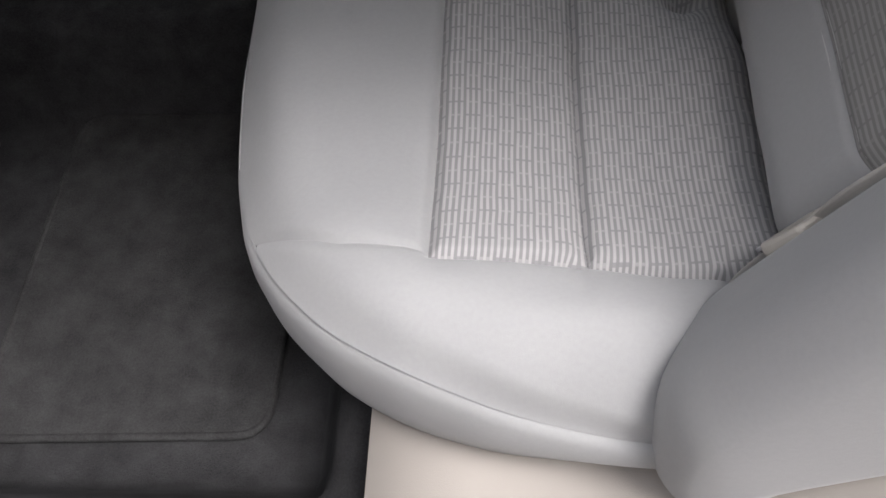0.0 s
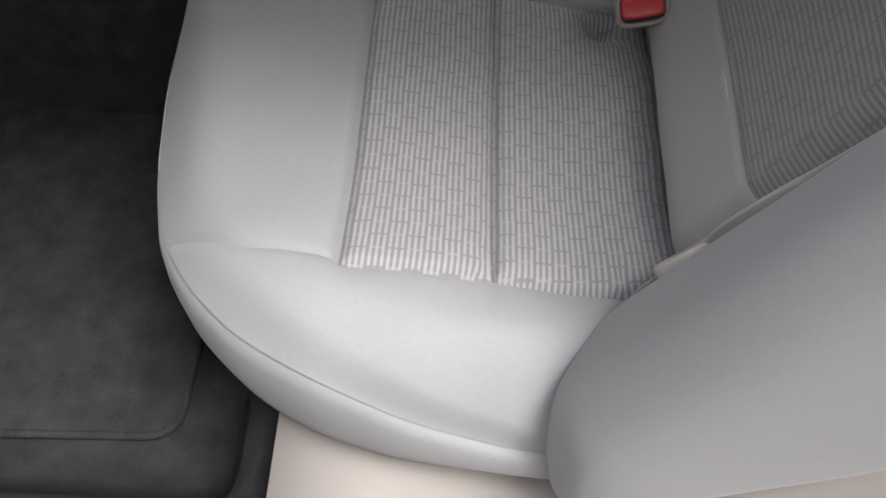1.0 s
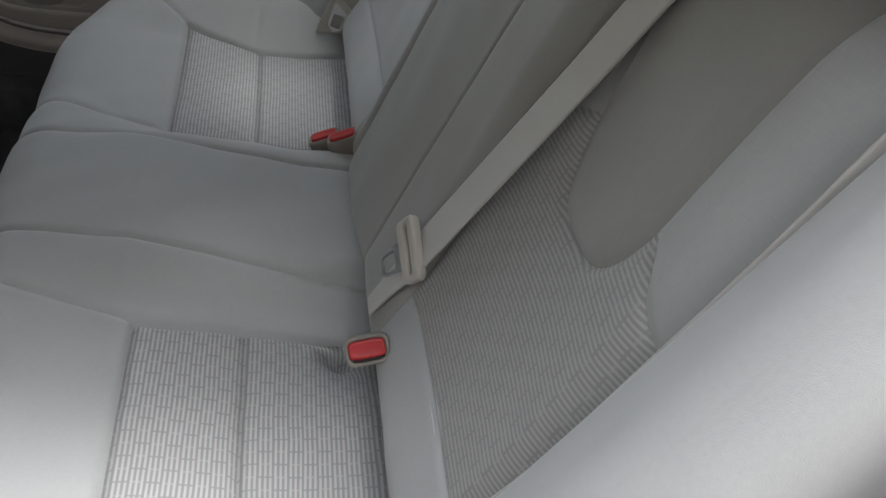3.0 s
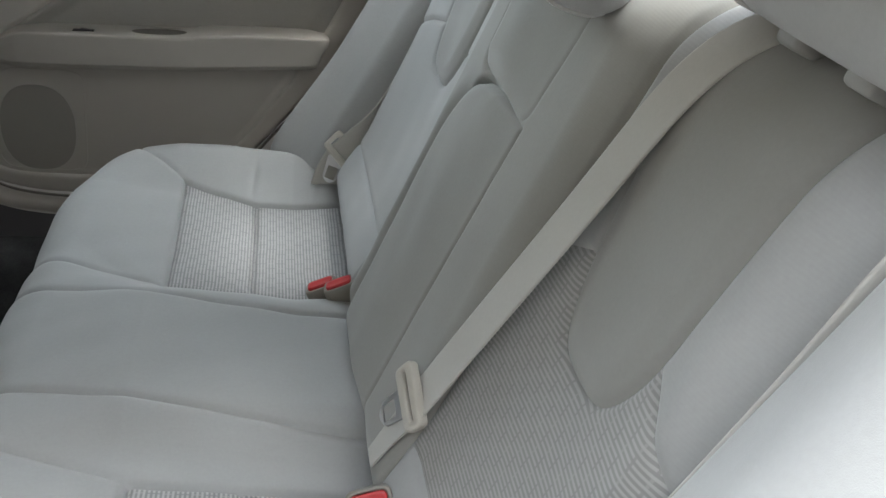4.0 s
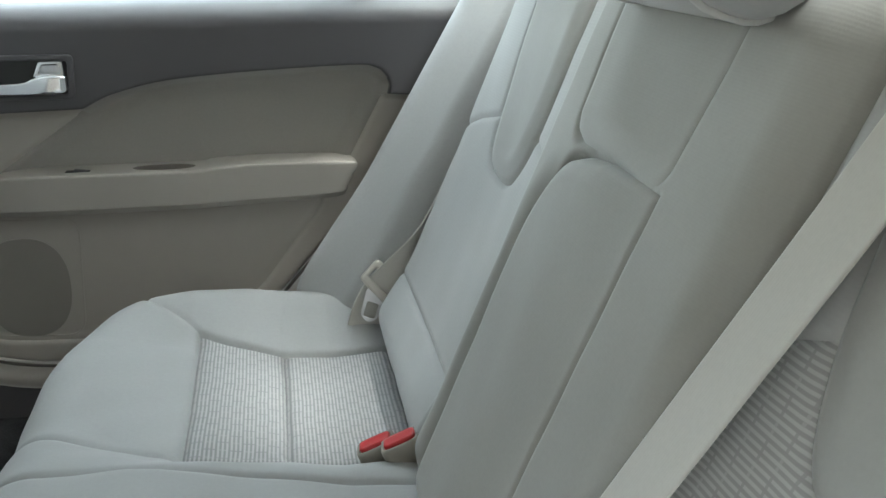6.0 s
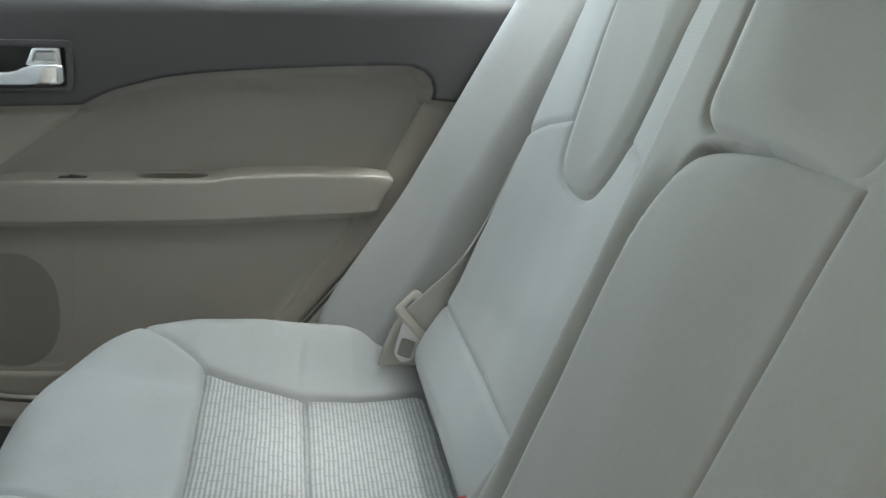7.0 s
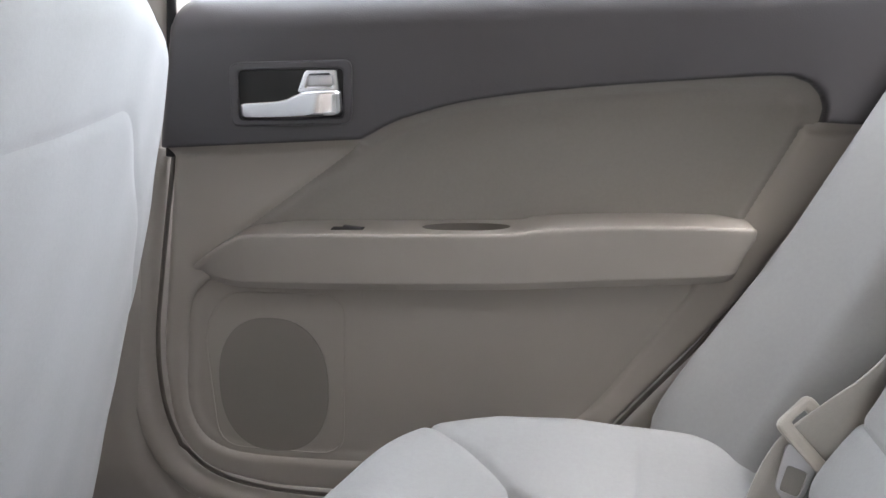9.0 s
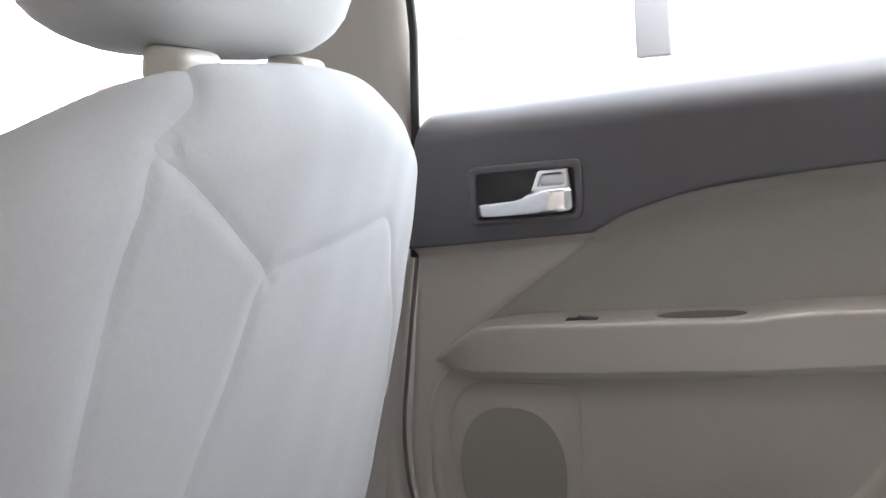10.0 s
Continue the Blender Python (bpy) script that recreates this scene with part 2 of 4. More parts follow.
def smooth_path(points, rounds=3):
    """Corner cutting, ends kept."""
    p = [np.array(v, float) for v in points]
    for _ in range(rounds):
        q = [p[0]]
        for a, b in zip(p[:-1], p[1:]):
            q += [0.75 * a + 0.25 * b, 0.25 * a + 0.75 * b]
        p = q + [p[-1]]
    return [tuple(v) for v in p]


SECTION = [(x, -1) for x in (-0.97, -0.9, -0.3, 0.3, 0.9, 0.97)] + [(1, -0.4), (1, 0.4)] + [(x, 1) for x in (0.97, 0.9, 0.3, -0.3, -0.9, -0.97)] + [(-1, 0.4), (-1, -0.4)]


def ribbon(name, stations, material, parent, label="", thick=0.0012):
    """Webbing along stations of (centre, direction across, width)."""
    rings = []
    rows = [np.array([*c, *Vector(a).normalized(), w]) for c, a, w in stations]
    stations = [(v[:3], v[3:6], v[6]) for v in (np.array(q) for q in smooth_path(rows, 2))]
    pts = [Vector(s[0]) for s in stations]
    uvs, run = [], 0.0
    for n, (c, across, w) in enumerate(stations):
        c, across = Vector(c), Vector(across).normalized()
        ahead = (pts[min(n + 1, len(pts) - 1)] - pts[max(n - 1, 0)]).normalized()
        up = across.cross(ahead).normalized()
        run += (pts[n] - pts[n - 1]).length if n else 0
        rings.append([c + across * x * w / 2 + up * z * thick for x, z in SECTION])
        uvs += [(run, (x + 1) / 2 * w) for x, _ in SECTION]
    ob = loft(name, rings, material, parent, label)
    layer = ob.data.uv_layers.new(name="UVMap")
    for loop in ob.data.loops:
        layer.data[loop.index].uv = uvs[loop.vertex_index]
    return ob


def box(name, size, m, material, parent, label="", bevel=0.004, segments=3):
    bm = bmesh.new()
    bmesh.ops.create_cube(bm, size=1, matrix=Matrix.Diagonal((*size, 1)))
    if bevel:
        bmesh.ops.bevel(bm, geom=bm.edges[:], offset=bevel, segments=segments, profile=0.5, affect="EDGES")
    bmesh.ops.transform(bm, matrix=m, verts=bm.verts)
    return part(name, bm, material, parent, label)


def extruded(name, outline, depth, m, material, parent, label="", bevel=0.0015, holes=()):
    """An outline in the local xy plane given thickness along z, with softened rims."""
    bm = bmesh.new()
    loops = [outline, *holes]
    edges = []
    for pts in loops:
        vs = [bm.verts.new((x, y, 0)) for x, y in pts]
        edges += [bm.edges.new((vs[i], vs[(i + 1) % len(vs)])) for i in range(len(vs))]
    bmesh.ops.triangle_fill(bm, edges=edges, use_beauty=True)
    bmesh.ops.dissolve_limit(bm, angle_limit=0.01, verts=bm.verts, edges=bm.edges)
    r = bmesh.ops.extrude_face_region(bm, geom=bm.faces[:])
    bmesh.ops.translate(bm, vec=(0, 0, depth), verts=[v for v in r["geom"] if isinstance(v, bmesh.types.BMVert)])
    bmesh.ops.recalc_face_normals(bm, faces=bm.faces)
    if bevel:
        rim = [e for e in bm.edges if len(e.link_faces) == 2 and e.calc_face_angle() > 1.0]
        bmesh.ops.bevel(bm, geom=rim, offset=bevel, segments=2, profile=0.5, affect="EDGES")
    bmesh.ops.transform(bm, matrix=m, verts=bm.verts)
    ob = part(name, bm, material, parent, label)
    ob.data.polygons.foreach_set("use_smooth", [False] * len(ob.data.polygons))
    return ob


def tube(name, pts, radius, material, parent, label="", sides=8):
    rings = []
    pts = [Vector(p) for p in pts]
    for n, p in enumerate(pts):
        ahead = (pts[min(n + 1, len(pts) - 1)] - pts[max(n - 1, 0)]).normalized()
        s = ahead.cross(Vector((0.13, 0.31, 0.94))).normalized()
        t = ahead.cross(s)
        rings.append([p + (s * math.cos(k) + t * math.sin(k)) * radius for k in (2 * math.pi * i / sides for i in range(sides))])
    return loft(name, rings, material, parent, label)


# ---- rear seat ----
EDGE = [(0.636, -0.05), (0.638, -0.12), (0.635, -0.20), (0.626, -0.28), (0.606, -0.345), (0.572, -0.405), (0.525, -0.452), (0.47, -0.488),
        (0.40, -0.510), (0.30, -0.522), (0.15, -0.526), (0.0, -0.524)]


def cushion_edge():
    half = np.array(EDGE)
    full = np.concatenate([half * (1, 1), (half * (-1, 1))[::-1][1:]])
    t = np.r_[0, np.cumsum(np.hypot(*np.diff(full, axis=0).T))]
    s = np.linspace(0, t[-1], 600)
    c = np.stack([np.interp(s, t, full[:, 0]), np.interp(s, t, full[:, 1])], 1)
    c[:, 1] += 0.003 * step01(0.47 - np.abs(c[:, 0] + 0.02), 0.0, 0.1) * step01(-c[:, 0], -0.1, 0.05)
    for _ in range(60):
        c[1:-1] = (c[:-2] + 2 * c[1:-1] + c[2:]) / 4
    return c


CEDGE = cushion_edge()


def cushion_height(y, x):
    """Height of the rear cushion's top over the plan."""
    d = np.full(x.shape, 9.0)
    for p, q in zip(CEDGE[:-1:4], CEDGE[4::4]):
        ex, ey = q - p
        k = np.clip(((y - p[0]) * ex + (x - p[1]) * ey) / (ex * ex + ey * ey), 0, 1)
        d = np.minimum(d, (y - p[0] - k * ex) ** 2 + (x - p[1] - k * ey) ** 2)
    d = np.sqrt(d)
    z = 0.621 + 0.10 * np.clip(-(x + 0.217), -0.06, 0.13)
    z = z + 0.044 * np.where(y < 0, step01(-y, 0.41, 0.63), step01(y, 0.455, 0.60)) * step01(x, -0.68, -0.46)
    reach = 0.185 + 0.12 * step01(-x, 0.36, 0.50) * step01(y, 0.0, 0.1)
    z = z + 0.030 * step01(-np.abs(y - 0.02), -reach, -0.100) * (0.35 + 0.65 * step01(x, -0.51, -0.36))
    z = z - 0.028 * bell(x, -0.055, 0.085) * bell(y, -0.215, 0.055) - 0.024 * bell(x, -0.116, 0.018) * bell(y, -0.207, 0.015)
    z = z + 0.012 * step01(y, 0.25, 0.45) * step01(-x, 0.28, 0.42) + 0.014 * step01(y, 0.25, 0.45) * step01(-x, 0.38, 0.47)
    for px, py, k in ((-0.120, 0.515, 0.15), (-0.225, 0.50, 0.1)):
        u, v = x - px - k * (np.abs(y) - py), np.abs(y) - py
        z = z - 0.0028 * bell(u, 0, 0.006) * bell(v, 0.02, 0.03)
    z = z - 0.006 * bell(np.abs(y), 0.35, 0.14) * bell(x, -0.2, 0.12)
    z = z - 0.05 * step01(x, -0.092, -0.045) ** 2
    r = 0.055
    low = 0.78 + 0.55 * step01(np.abs(y), 0.50, 0.60) * step01(x, -0.36, -0.17)
    low = low - 0.38 * step01(y, 0.28, 0.45) * step01(-x, 0.34, 0.42)
    roll = np.where(d < r, r - np.sqrt(np.maximum(r * r - (r - d) ** 2, 0)), 0)
    soft = np.where(d < 1.3 * r, (1.3 * r - d) ** 2 / (1.69 * r), 0)
    near = step01(-y, 0.15, 0.35)
    return z - (roll * (1 - near) + soft * near) * low


def cushion_place(y, x):
    return np.stack([x, y, cushion_height(y, x)], -1)


def build_cushion(seat):
    n = len(CEDGE)
    rear = np.stack([np.clip(CEDGE[:, 0], -0.60, 0.60), np.full(n, -0.02)], 1)
    rear[:, 0] = np.interp(np.linspace(0, 1, n), [0, 0.10, 0.9, 1], [0.60, 0.50, -0.50, -0.60])
    rows = np.linspace(0, 1, 170)[:, None, None]
    G = rear[None] * (1 - rows) + CEDGE[None] * rows

    def rect(y0, y1, x0, x1, r=0.006):
        return sdf_poly(rounded([(y0, x0), (y1, x0), (y1, x1), (y0, x1)], r, 3))

    front_far = sdf_poly([(0.185, -0.332), (0.498, -0.332), (0.585, -0.44), (0.65, -0.60), (0.265, -0.60), (0.252, -0.498)])
    front_near = sdf_poly([(-0.185, -0.332), (-0.516, -0.332), (-0.509, -0.40), (-0.482, -0.475), (-0.45, -0.60), (-0.115, -0.60), (-0.134, -0.473)])
    plateau = sdf_poly([(-0.035, -0.60), (-0.049, -0.49), (-0.077, -0.38), (-0.092, -0.26), (-0.122, -0.08), (-0.13, 0.05), (0.092, 0.05), (0.098, -0.08), (0.122, -0.27), (0.140, -0.39), (0.156, -0.47), (0.170, -0.53), (0.178, -0.60)])
    regions = []
    far_fore = sdf_poly([(0.185, -0.332), (0.498, -0.332), (0.470, -0.217), (0.185, -0.217)])
    far_rear = sdf_poly([(0.185, -0.217), (0.470, -0.217), (0.478, -0.10), (0.49, 0.02), (0.18, 0.02)])
    near_rear = mirrored(sdf_poly([(0.185, -0.217), (0.52, -0.217), (0.545, 0.02), (0.18, 0.02)]))
    for fore, aft, front in ((far_fore, far_rear, front_far), (mirrored(rect(0.185, 0.52, -0.332, -0.217)), near_rear, front_near)):
        regions += [
            ("fabric_panel", fore, M_PATTERN, "bar-pattern grey cloth"),
            ("fabric_panel", aft, M_PATTERN, "bar-pattern grey cloth"),
            ("front_panel", front, M_SEAT, "", {"deep": 0.4}),
        ]
    regions.append(("centre_panel", plateau, M_SEAT, "", {"deep": 0.55}))
    regions += [
        ("side_panel", lambda y, x: 0.3 - y, M_SEAT, "", {"deep": 0.0}),
        ("side_panel", lambda y, x: 0.3 + y, M_SEAT, "", {"deep": 0.0}),
        ("centre_flank", None, M_SEAT, ""),
    ]
    # skirt under the piped edge
    c = CEDGE
    tan = np.gradient(c, axis=0)
    out = np.stack([tan[:, 1], -tan[:, 0]], 1)
    out /= np.linalg.norm(out, axis=1, keepdims=True)
    if (out[300] @ np.array([0, -1])) < 0:
        out = -out
    z0 = cushion_height(c[:, 0], c[:, 1])
    rings = []
    for off, dz in ((-0.002, -0.002), (0.003, -0.006), (0.007, -0.020), (0.009, -0.045), (0.008, -0.075), (0.002, -0.110), (-0.018, -0.135), (-0.06, -0.145)):
        p = c + out * off
        tuck = 1 - 0.60 * step01(c[:, 1], -0.38, -0.16)
        rings.append(np.stack([p[:, 1], p[:, 0], z0 + dz * tuck], 1))
    th = loft("cushion", rings, M_SEAT, seat, "bench cushion with plain skirt", closed=False, caps=False)
    sheet(th, G[..., 0], G[..., 1], cushion_place, regions, (0, 0, 1), 0.007, 0.0040, puff=0.006, rumple=0.0020, fade=1 - (1 - step01(1 - rows[..., 0], 0.0, 0.10)) * step01(-G[..., 0], -0.1, 0.1))
    piped = [k for k in range(4, n - 4) if c[k, 0] > -0.40]
    tube("piping", [(p[1], p[0], z) for p, z in zip((c + out * 0.001)[piped], (z0 - 0.0015)[piped])], 0.0010, M_SEAT, th, "stitched seam piping", 6)
    return th


TH = radians(20)
UP, FRONT = np.array([math.sin(TH), 0, math.cos(TH)]), np.array([-math.cos(TH), 0, math.sin(TH)])
BASE = np.array([-0.105, 0, 0.56])
CREST, ROLL = 0.597, 0.100


ARMREST = sdf_poly([*rounded([(0.092, 0.02), (0.095, 0.40), (0.060, 0.466), (-0.02, 0.475)], 0.05)[6:18], (-0.02, 0.475), (-0.119, 0.475), (-0.113, 0.32), (-0.105, 0.02), (0.092, 0.02)])


def back_bulge(y, s):
    """How far the backrest stands proud of its plane."""
    centre = step01(y, -0.270, -0.200) * step01(-y, -0.155, -0.125)
    d = 0.018 * centre
    d = d + 0.016 * bell(s, 0.11, 0.07) * (1 - centre)
    d = d - 0.014 * bell(np.abs(y + 0.035), 0.35, 0.12) * bell(s, 0.38, 0.16) * (1 - centre)
    d = d - 0.03 * step01(np.abs(y), 0.485, 0.538)
    d = d - 0.052 * step01(-s, -0.118, -0.03)
    # the padded edge rolls down to the folded armrest
    gap = ARMREST(y, s)
    d = d - 0.013 * step01(-gap, -0.034, -0.001) * step01(gap, -0.007, 0.0) * step01(y, 0.0, 0.06) * step01(-s, -0.470, -0.40)
    return d


def back_place(y, s):
    """Plan (across, up the back) to points, rolling over the crest to the rear."""
    r = ROLL
    over = np.clip((s - CREST) / r, 0, None)
    bend = np.minimum(over, 1.75)
    flat = np.minimum(s, CREST)
    p = BASE + flat[..., None] * UP + (r * np.sin(bend))[..., None] * UP + (-r * (1 - np.cos(bend)))[..., None] * FRONT
    rest = (over - bend) * r
    p = p - rest[..., None] * FRONT
    p = p + back_bulge(y, np.minimum(s, CREST))[..., None] * (np.cos(bend)[..., None] * FRONT + np.sin(bend)[..., None] * UP)
    p[..., 1] += y
    return p


def back_out(y, s, off):
    """A point off metres out from the backrest's plane, also round its crest."""
    bend = min(max((s - CREST) / ROLL, 0.0), 1.75)
    p = back_place(np.array([[-0.4]]), np.array([[s]]))[0, 0]
    return Vector(p + off * (math.cos(bend) * FRONT + math.sin(bend) * UP)) + Vector((0, y + 0.4, 0))


def back_point(y, s, off=0.0):
    """A single point over the backrest, off metres proud of it."""
    a, b = np.array([[y]]), np.array([[s]])
    p, q, r = back_place(a, b)[0, 0], back_place(a + 1e-3, b)[0, 0], back_place(a, b + 1e-3)[0, 0]
    n = np.cross(r - p, q - p)
    n /= np.linalg.norm(n)
    return Vector(p + off * (n if n @ FRONT > -0.2 and n[0] < 0.3 else -n))


def build_backrest(seat):
    A, B = grid(-0.54, 0.54, 0.0, 0.86, 0.0029)
    tongue_far = sdf_poly(rounded([(0.208, 0.9), (0.212, 0.58), (0.222, 0.45), (0.245, 0.398), (0.285, 0.375), (0.355, 0.378), (0.379, 0.40), (0.389, 0.45), (0.396, 0.51), (0.405, 0.58), (0.41, 0.9)], 0.03))
    tongue_near = sdf_poly(rounded([(-0.292, 0.9), (-0.298, 0.56), (-0.306, 0.457), (-0.322, 0.40), (-0.345, 0.379), (-0.412, 0.381), (-0.438, 0.41), (-0.453, 0.455), (-0.466, 0.54), (-0.481, 0.645), (-0.485, 0.9)], 0.03))
    upper = sdf_poly(rounded([(0.070, 0.476), (0.08, 0.56), (0.085, 0.9), (-0.145, 0.9), (-0.134, 0.585), (-0.119, 0.476)], 0.025))
    pattern_far = sdf_poly([(0.56, 0.12), (0.13, 0.12), (0.135, 0.36), (0.150, 0.405), (0.180, 0.434), (0.22, 0.445), (0.39, 0.441), (0.448, 0.425), (0.505, 0.40), (0.56, 0.37)])
    pattern_near = sdf_poly([(-0.56, 0.12), (-0.22, 0.12), (-0.22, 0.425), (-0.25, 0.432), (-0.305, 0.457), (-0.453, 0.455), (-0.505, 0.41), (-0.56, 0.37)])
    centre = sdf_poly([(0.142, -0.1), (0.142, 0.95), (-0.27, 0.95), (-0.252, 0.5), (-0.24, 0.25), (-0.235, -0.1)])
    regions = [
        ("armrest", ARMREST, M_ARM, "folded-up ribbed cloth armrest", {"deep": 1.5, "pad": 0.2, "up": 0.008, "soft": 0.022, "lean": (-0.11, 0.0)}),
        ("centre_headpad", upper, M_ARM, "", {"up": 0.012, "deep": 0.8, "pad": 0.2, "soft": 0.035, "lean": (-0.12, 0.02)}),
        ("tongue_insert", tongue_far, M_INSERT, "", {"deep": 0.5, "up": 0.007, "soft": 0.03}),
        ("tongue_insert", tongue_near, M_INSERT, "", {"deep": 0.5, "up": 0.005, "soft": 0.03}),
        ("centre_panel", centre, M_ARM, "", {"deep": 0.7, "pad": 0.3}),
        ("lower_band", lambda y, s: np.maximum(s - 0.178, -y), M_SEAT, "", {"deep": 0.35}),
        ("lower_band", lambda y, s: np.maximum(s - 0.178, y), M_SEAT, "", {"deep": 0.35}),
        ("ribbed_panel", pattern_far, M_RIB, "finely ribbed grey cloth", {"deep": 0.4}),
        # the shaded copy of the bar pattern goes on the near back
        ("fabric_panel", pattern_near, M_PATTERN_SHADED, "bar-pattern grey cloth", {"deep": 0.4}),
        ("upper_panel", lambda y, s: np.maximum(-y, y - 0.30), M_RIB, "", {"deep": 0.0}),
        ("upper_panel", lambda y, s: -y, M_RIB, "", {"deep": 0.0}),
        ("upper_panel", lambda y, s: np.maximum(y, -y - 0.38), M_RIB, "", {"deep": 0.0}),
        ("upper_panel", None, M_RIB, ""),
    ]
    # plain rear shell and side walls that close the backrest
    rings = []
    for s in np.linspace(0, 0.70, 12):
        rings.append([tuple(BASE + s * UP + np.array([0, y, 0]) - FRONT * d) for y, d in ((-0.525, 0.045), (0.525, 0.045), (0.525, 0.12), (-0.525, 0.12))])
    th = loft("backrest", rings, M_CARPET, seat, "backrest with dark rear shell")
    sheet(th, A, B, back_place, regions, FRONT, 0.007, 0.0038, puff=0.004, rumple=0.0009)
    # stitched double seam on the lower bands
    for y0, y1 in ((0.16, 0.515), (-0.515, -0.25)):
        for ds in (-0.0045, 0.004):
            tube("seam_stitching", [back_point(y, 0.178 + ds, 0.0012) for y in np.linspace(y0, y1, 40)], 0.0007, M_THREAD, th, "pale stitching", 5)
    return th


def bolster(seat, side):
    rings = []
    zs = [0.500, 0.501, 0.503, 0.507, 0.512, 0.520, 0.53, 0.545, 0.56, *np.linspace(0.58, 1.27, 46)]

    def ramp(d):
        return 0.5 * (d + math.sqrt(d * d + 0.012 ** 2))

    for n, z in enumerate(zs):
        k = math.sqrt(max(0.0, 1 - (1 - (z - 0.498) / 0.07) ** 2)) if z < 0.568 else 1.0
        top = 1 - 0.3 * step01(np.array(z), 1.2, 1.28)
        ox = -0.175 + 0.52 * ramp(z - 0.66) + 0.10 * ramp(0.60 - z)
        ox += (-0.018 if side > 0 else 0.006) * float(step01(np.array(-z), -0.86, -0.66))
        cx = -0.150 + ramp(0.042 + 0.527 * (z - 0.729))
        back = ox + 0.05 + 0.13 * float(step01(np.array(z), 0.55, 0.72))
        mx, my = ox + 0.06, 0.61
        cx += 0.008 * (side > 0)
        outline = rounded([(ox + 0.03, 0.676), (ox + 0.002, 0.664), (ox - 0.010, 0.62), (cx - 0.008, 0.574), (cx + 0.012, 0.547), (cx + 0.11, 0.545), (back + 0.02, 0.60), (back, 0.680)], 0.03, 5)
        rings.append([(mx + (x - mx) * k * top, side * (my + (y - my) * k * top), z) for x, y in outline])
    ob = loft("side_bolster", rings, M_SEAT, seat, "padded side bolster")
    layer = ob.data.uv_layers.new(name="UVMap")
    for loop in ob.data.loops:
        co = ob.data.vertices[loop.vertex_index].co
        layer.data[loop.index].uv = (co.y, co.z)
    return ob


def headrest(centre, label, wide, tall, posts):
    th = thing("headrest", label, "headrest", "rear headrests")
    c = Vector(centre)
    rings = []
    for k in np.linspace(-1, 1, 21):
        r = math.sqrt(max(0.0, 1 - abs(k) ** 5))
        ring = []
        for a in np.linspace(0, 2 * math.pi, 32, endpoint=False):
            ca, sa = math.cos(a), math.sin(a)
            x = 0.050 * math.copysign(abs(ca) ** 0.75, ca) * (0.55 + 0.45 * r)
            z = tall / 2 * math.copysign(abs(sa) ** 0.7, sa) * (0.6 + 0.4 * r)
            ring.append(c + Matrix.Rotation(radians(16), 3, "Y") @ Vector((x, k * wide / 2, z)))
        rings.append(ring)
    n = len(rings)
    loft("cushion", rings[3:n - 3], M_SEAT, th, caps=False)
    loft("end_cap", rings[:4], M_SEAT, th)
    loft("end_cap", rings[n - 4:], M_SEAT, th)
    for k in (3, n - 4):
        tube("piping", [*rings[k], rings[k][0]], 0.0034, M_THREAD, th, "pale stitched piping", 6)
    for dy in posts:
        base = Vector((0.128, c.y + dy, 1.178))
        tube("post", [base, c + Vector((0, dy, -0.02))], 0.006, M_STEEL, th, "steel post", 10)
        box("collar", (0.024, 0.028, 0.018), Matrix.Translation(base + Vector((0.004, 0, 0.008))) @ pose(0, 0, 0, 0, 20, 0), M_COLLAR, th, "grey plastic post collar", 0.005)
    return th


rear_seat = thing("rear_seat", "light grey cloth rear bench with bar-pattern panels and folded-up centre armrest", "car seat")
build_cushion(rear_seat)
build_backrest(rear_seat)
bolster(rear_seat, 1)
bolster(rear_seat, -1)
headrest((0.150, -0.42, 1.258), "grey cloth outer headrest raised on two short posts", 0.29, 0.15, (-0.04, 0.04))
headrest((0.070, -0.062, 1.208), "grey cloth centre headrest with stitched end caps", 0.27, 0.15, (-0.05, 0.05))
headrest((0.185, 0.34, 1.30), "grey cloth outer headrest beside the far door", 0.29, 0.15, (-0.04, 0.04))


# ---- seat belts ----
def tongue_plate(m, parent, opening=0.0045, swing=0.0):
    """Steel tongue with a slot under a moulded plastic loop; local x across the webbing, y along it."""
    top = 0.0115 + opening
    loop_outline = rounded([(-0.032, -0.012), (0.032, -0.012), (0.034, top), (-0.034, top)], 0.008, 4)
    slot = rounded([(-0.025, 0.000), (0.025, 0.000), (0.0255, opening), (-0.0255, opening)], 0.002, 2)
    extruded("belt_loop", loop_outline, 0.011, m @ Matrix.Translation((0, 0, -0.0055)), M_BELTPLASTIC, parent, "beige plastic belt loop", 0.003, [slot])
    plate = rounded([(-0.016, 0.0), (0.016, 0.0), (0.0125, -0.040), (0.0, -0.048), (-0.0125, -0.040)], 0.006, 4)
    hole = rounded([(-0.009, -0.018), (0.009, -0.018), (0.0085, -0.040), (-0.0085, -0.040)], 0.003, 3)
    extruded("steel_tongue", plate, 0.0025, m @ Matrix.Translation((0, -0.006, -0.001)) @ pose(0, 0, 0, 0, 0, swing), M_STEEL, parent, "steel latch tongue with slot", 0.0006, [hole])


def frame_at(origin, across, along):
    x = Vector(across).normalized()
    y = (Vector(along) - x * Vector(along).dot(x)).normalized()
    m = Matrix((x, y, x.cross(y))).transposed().to_4x4()
    m.translation = Vector(origin)
    return m


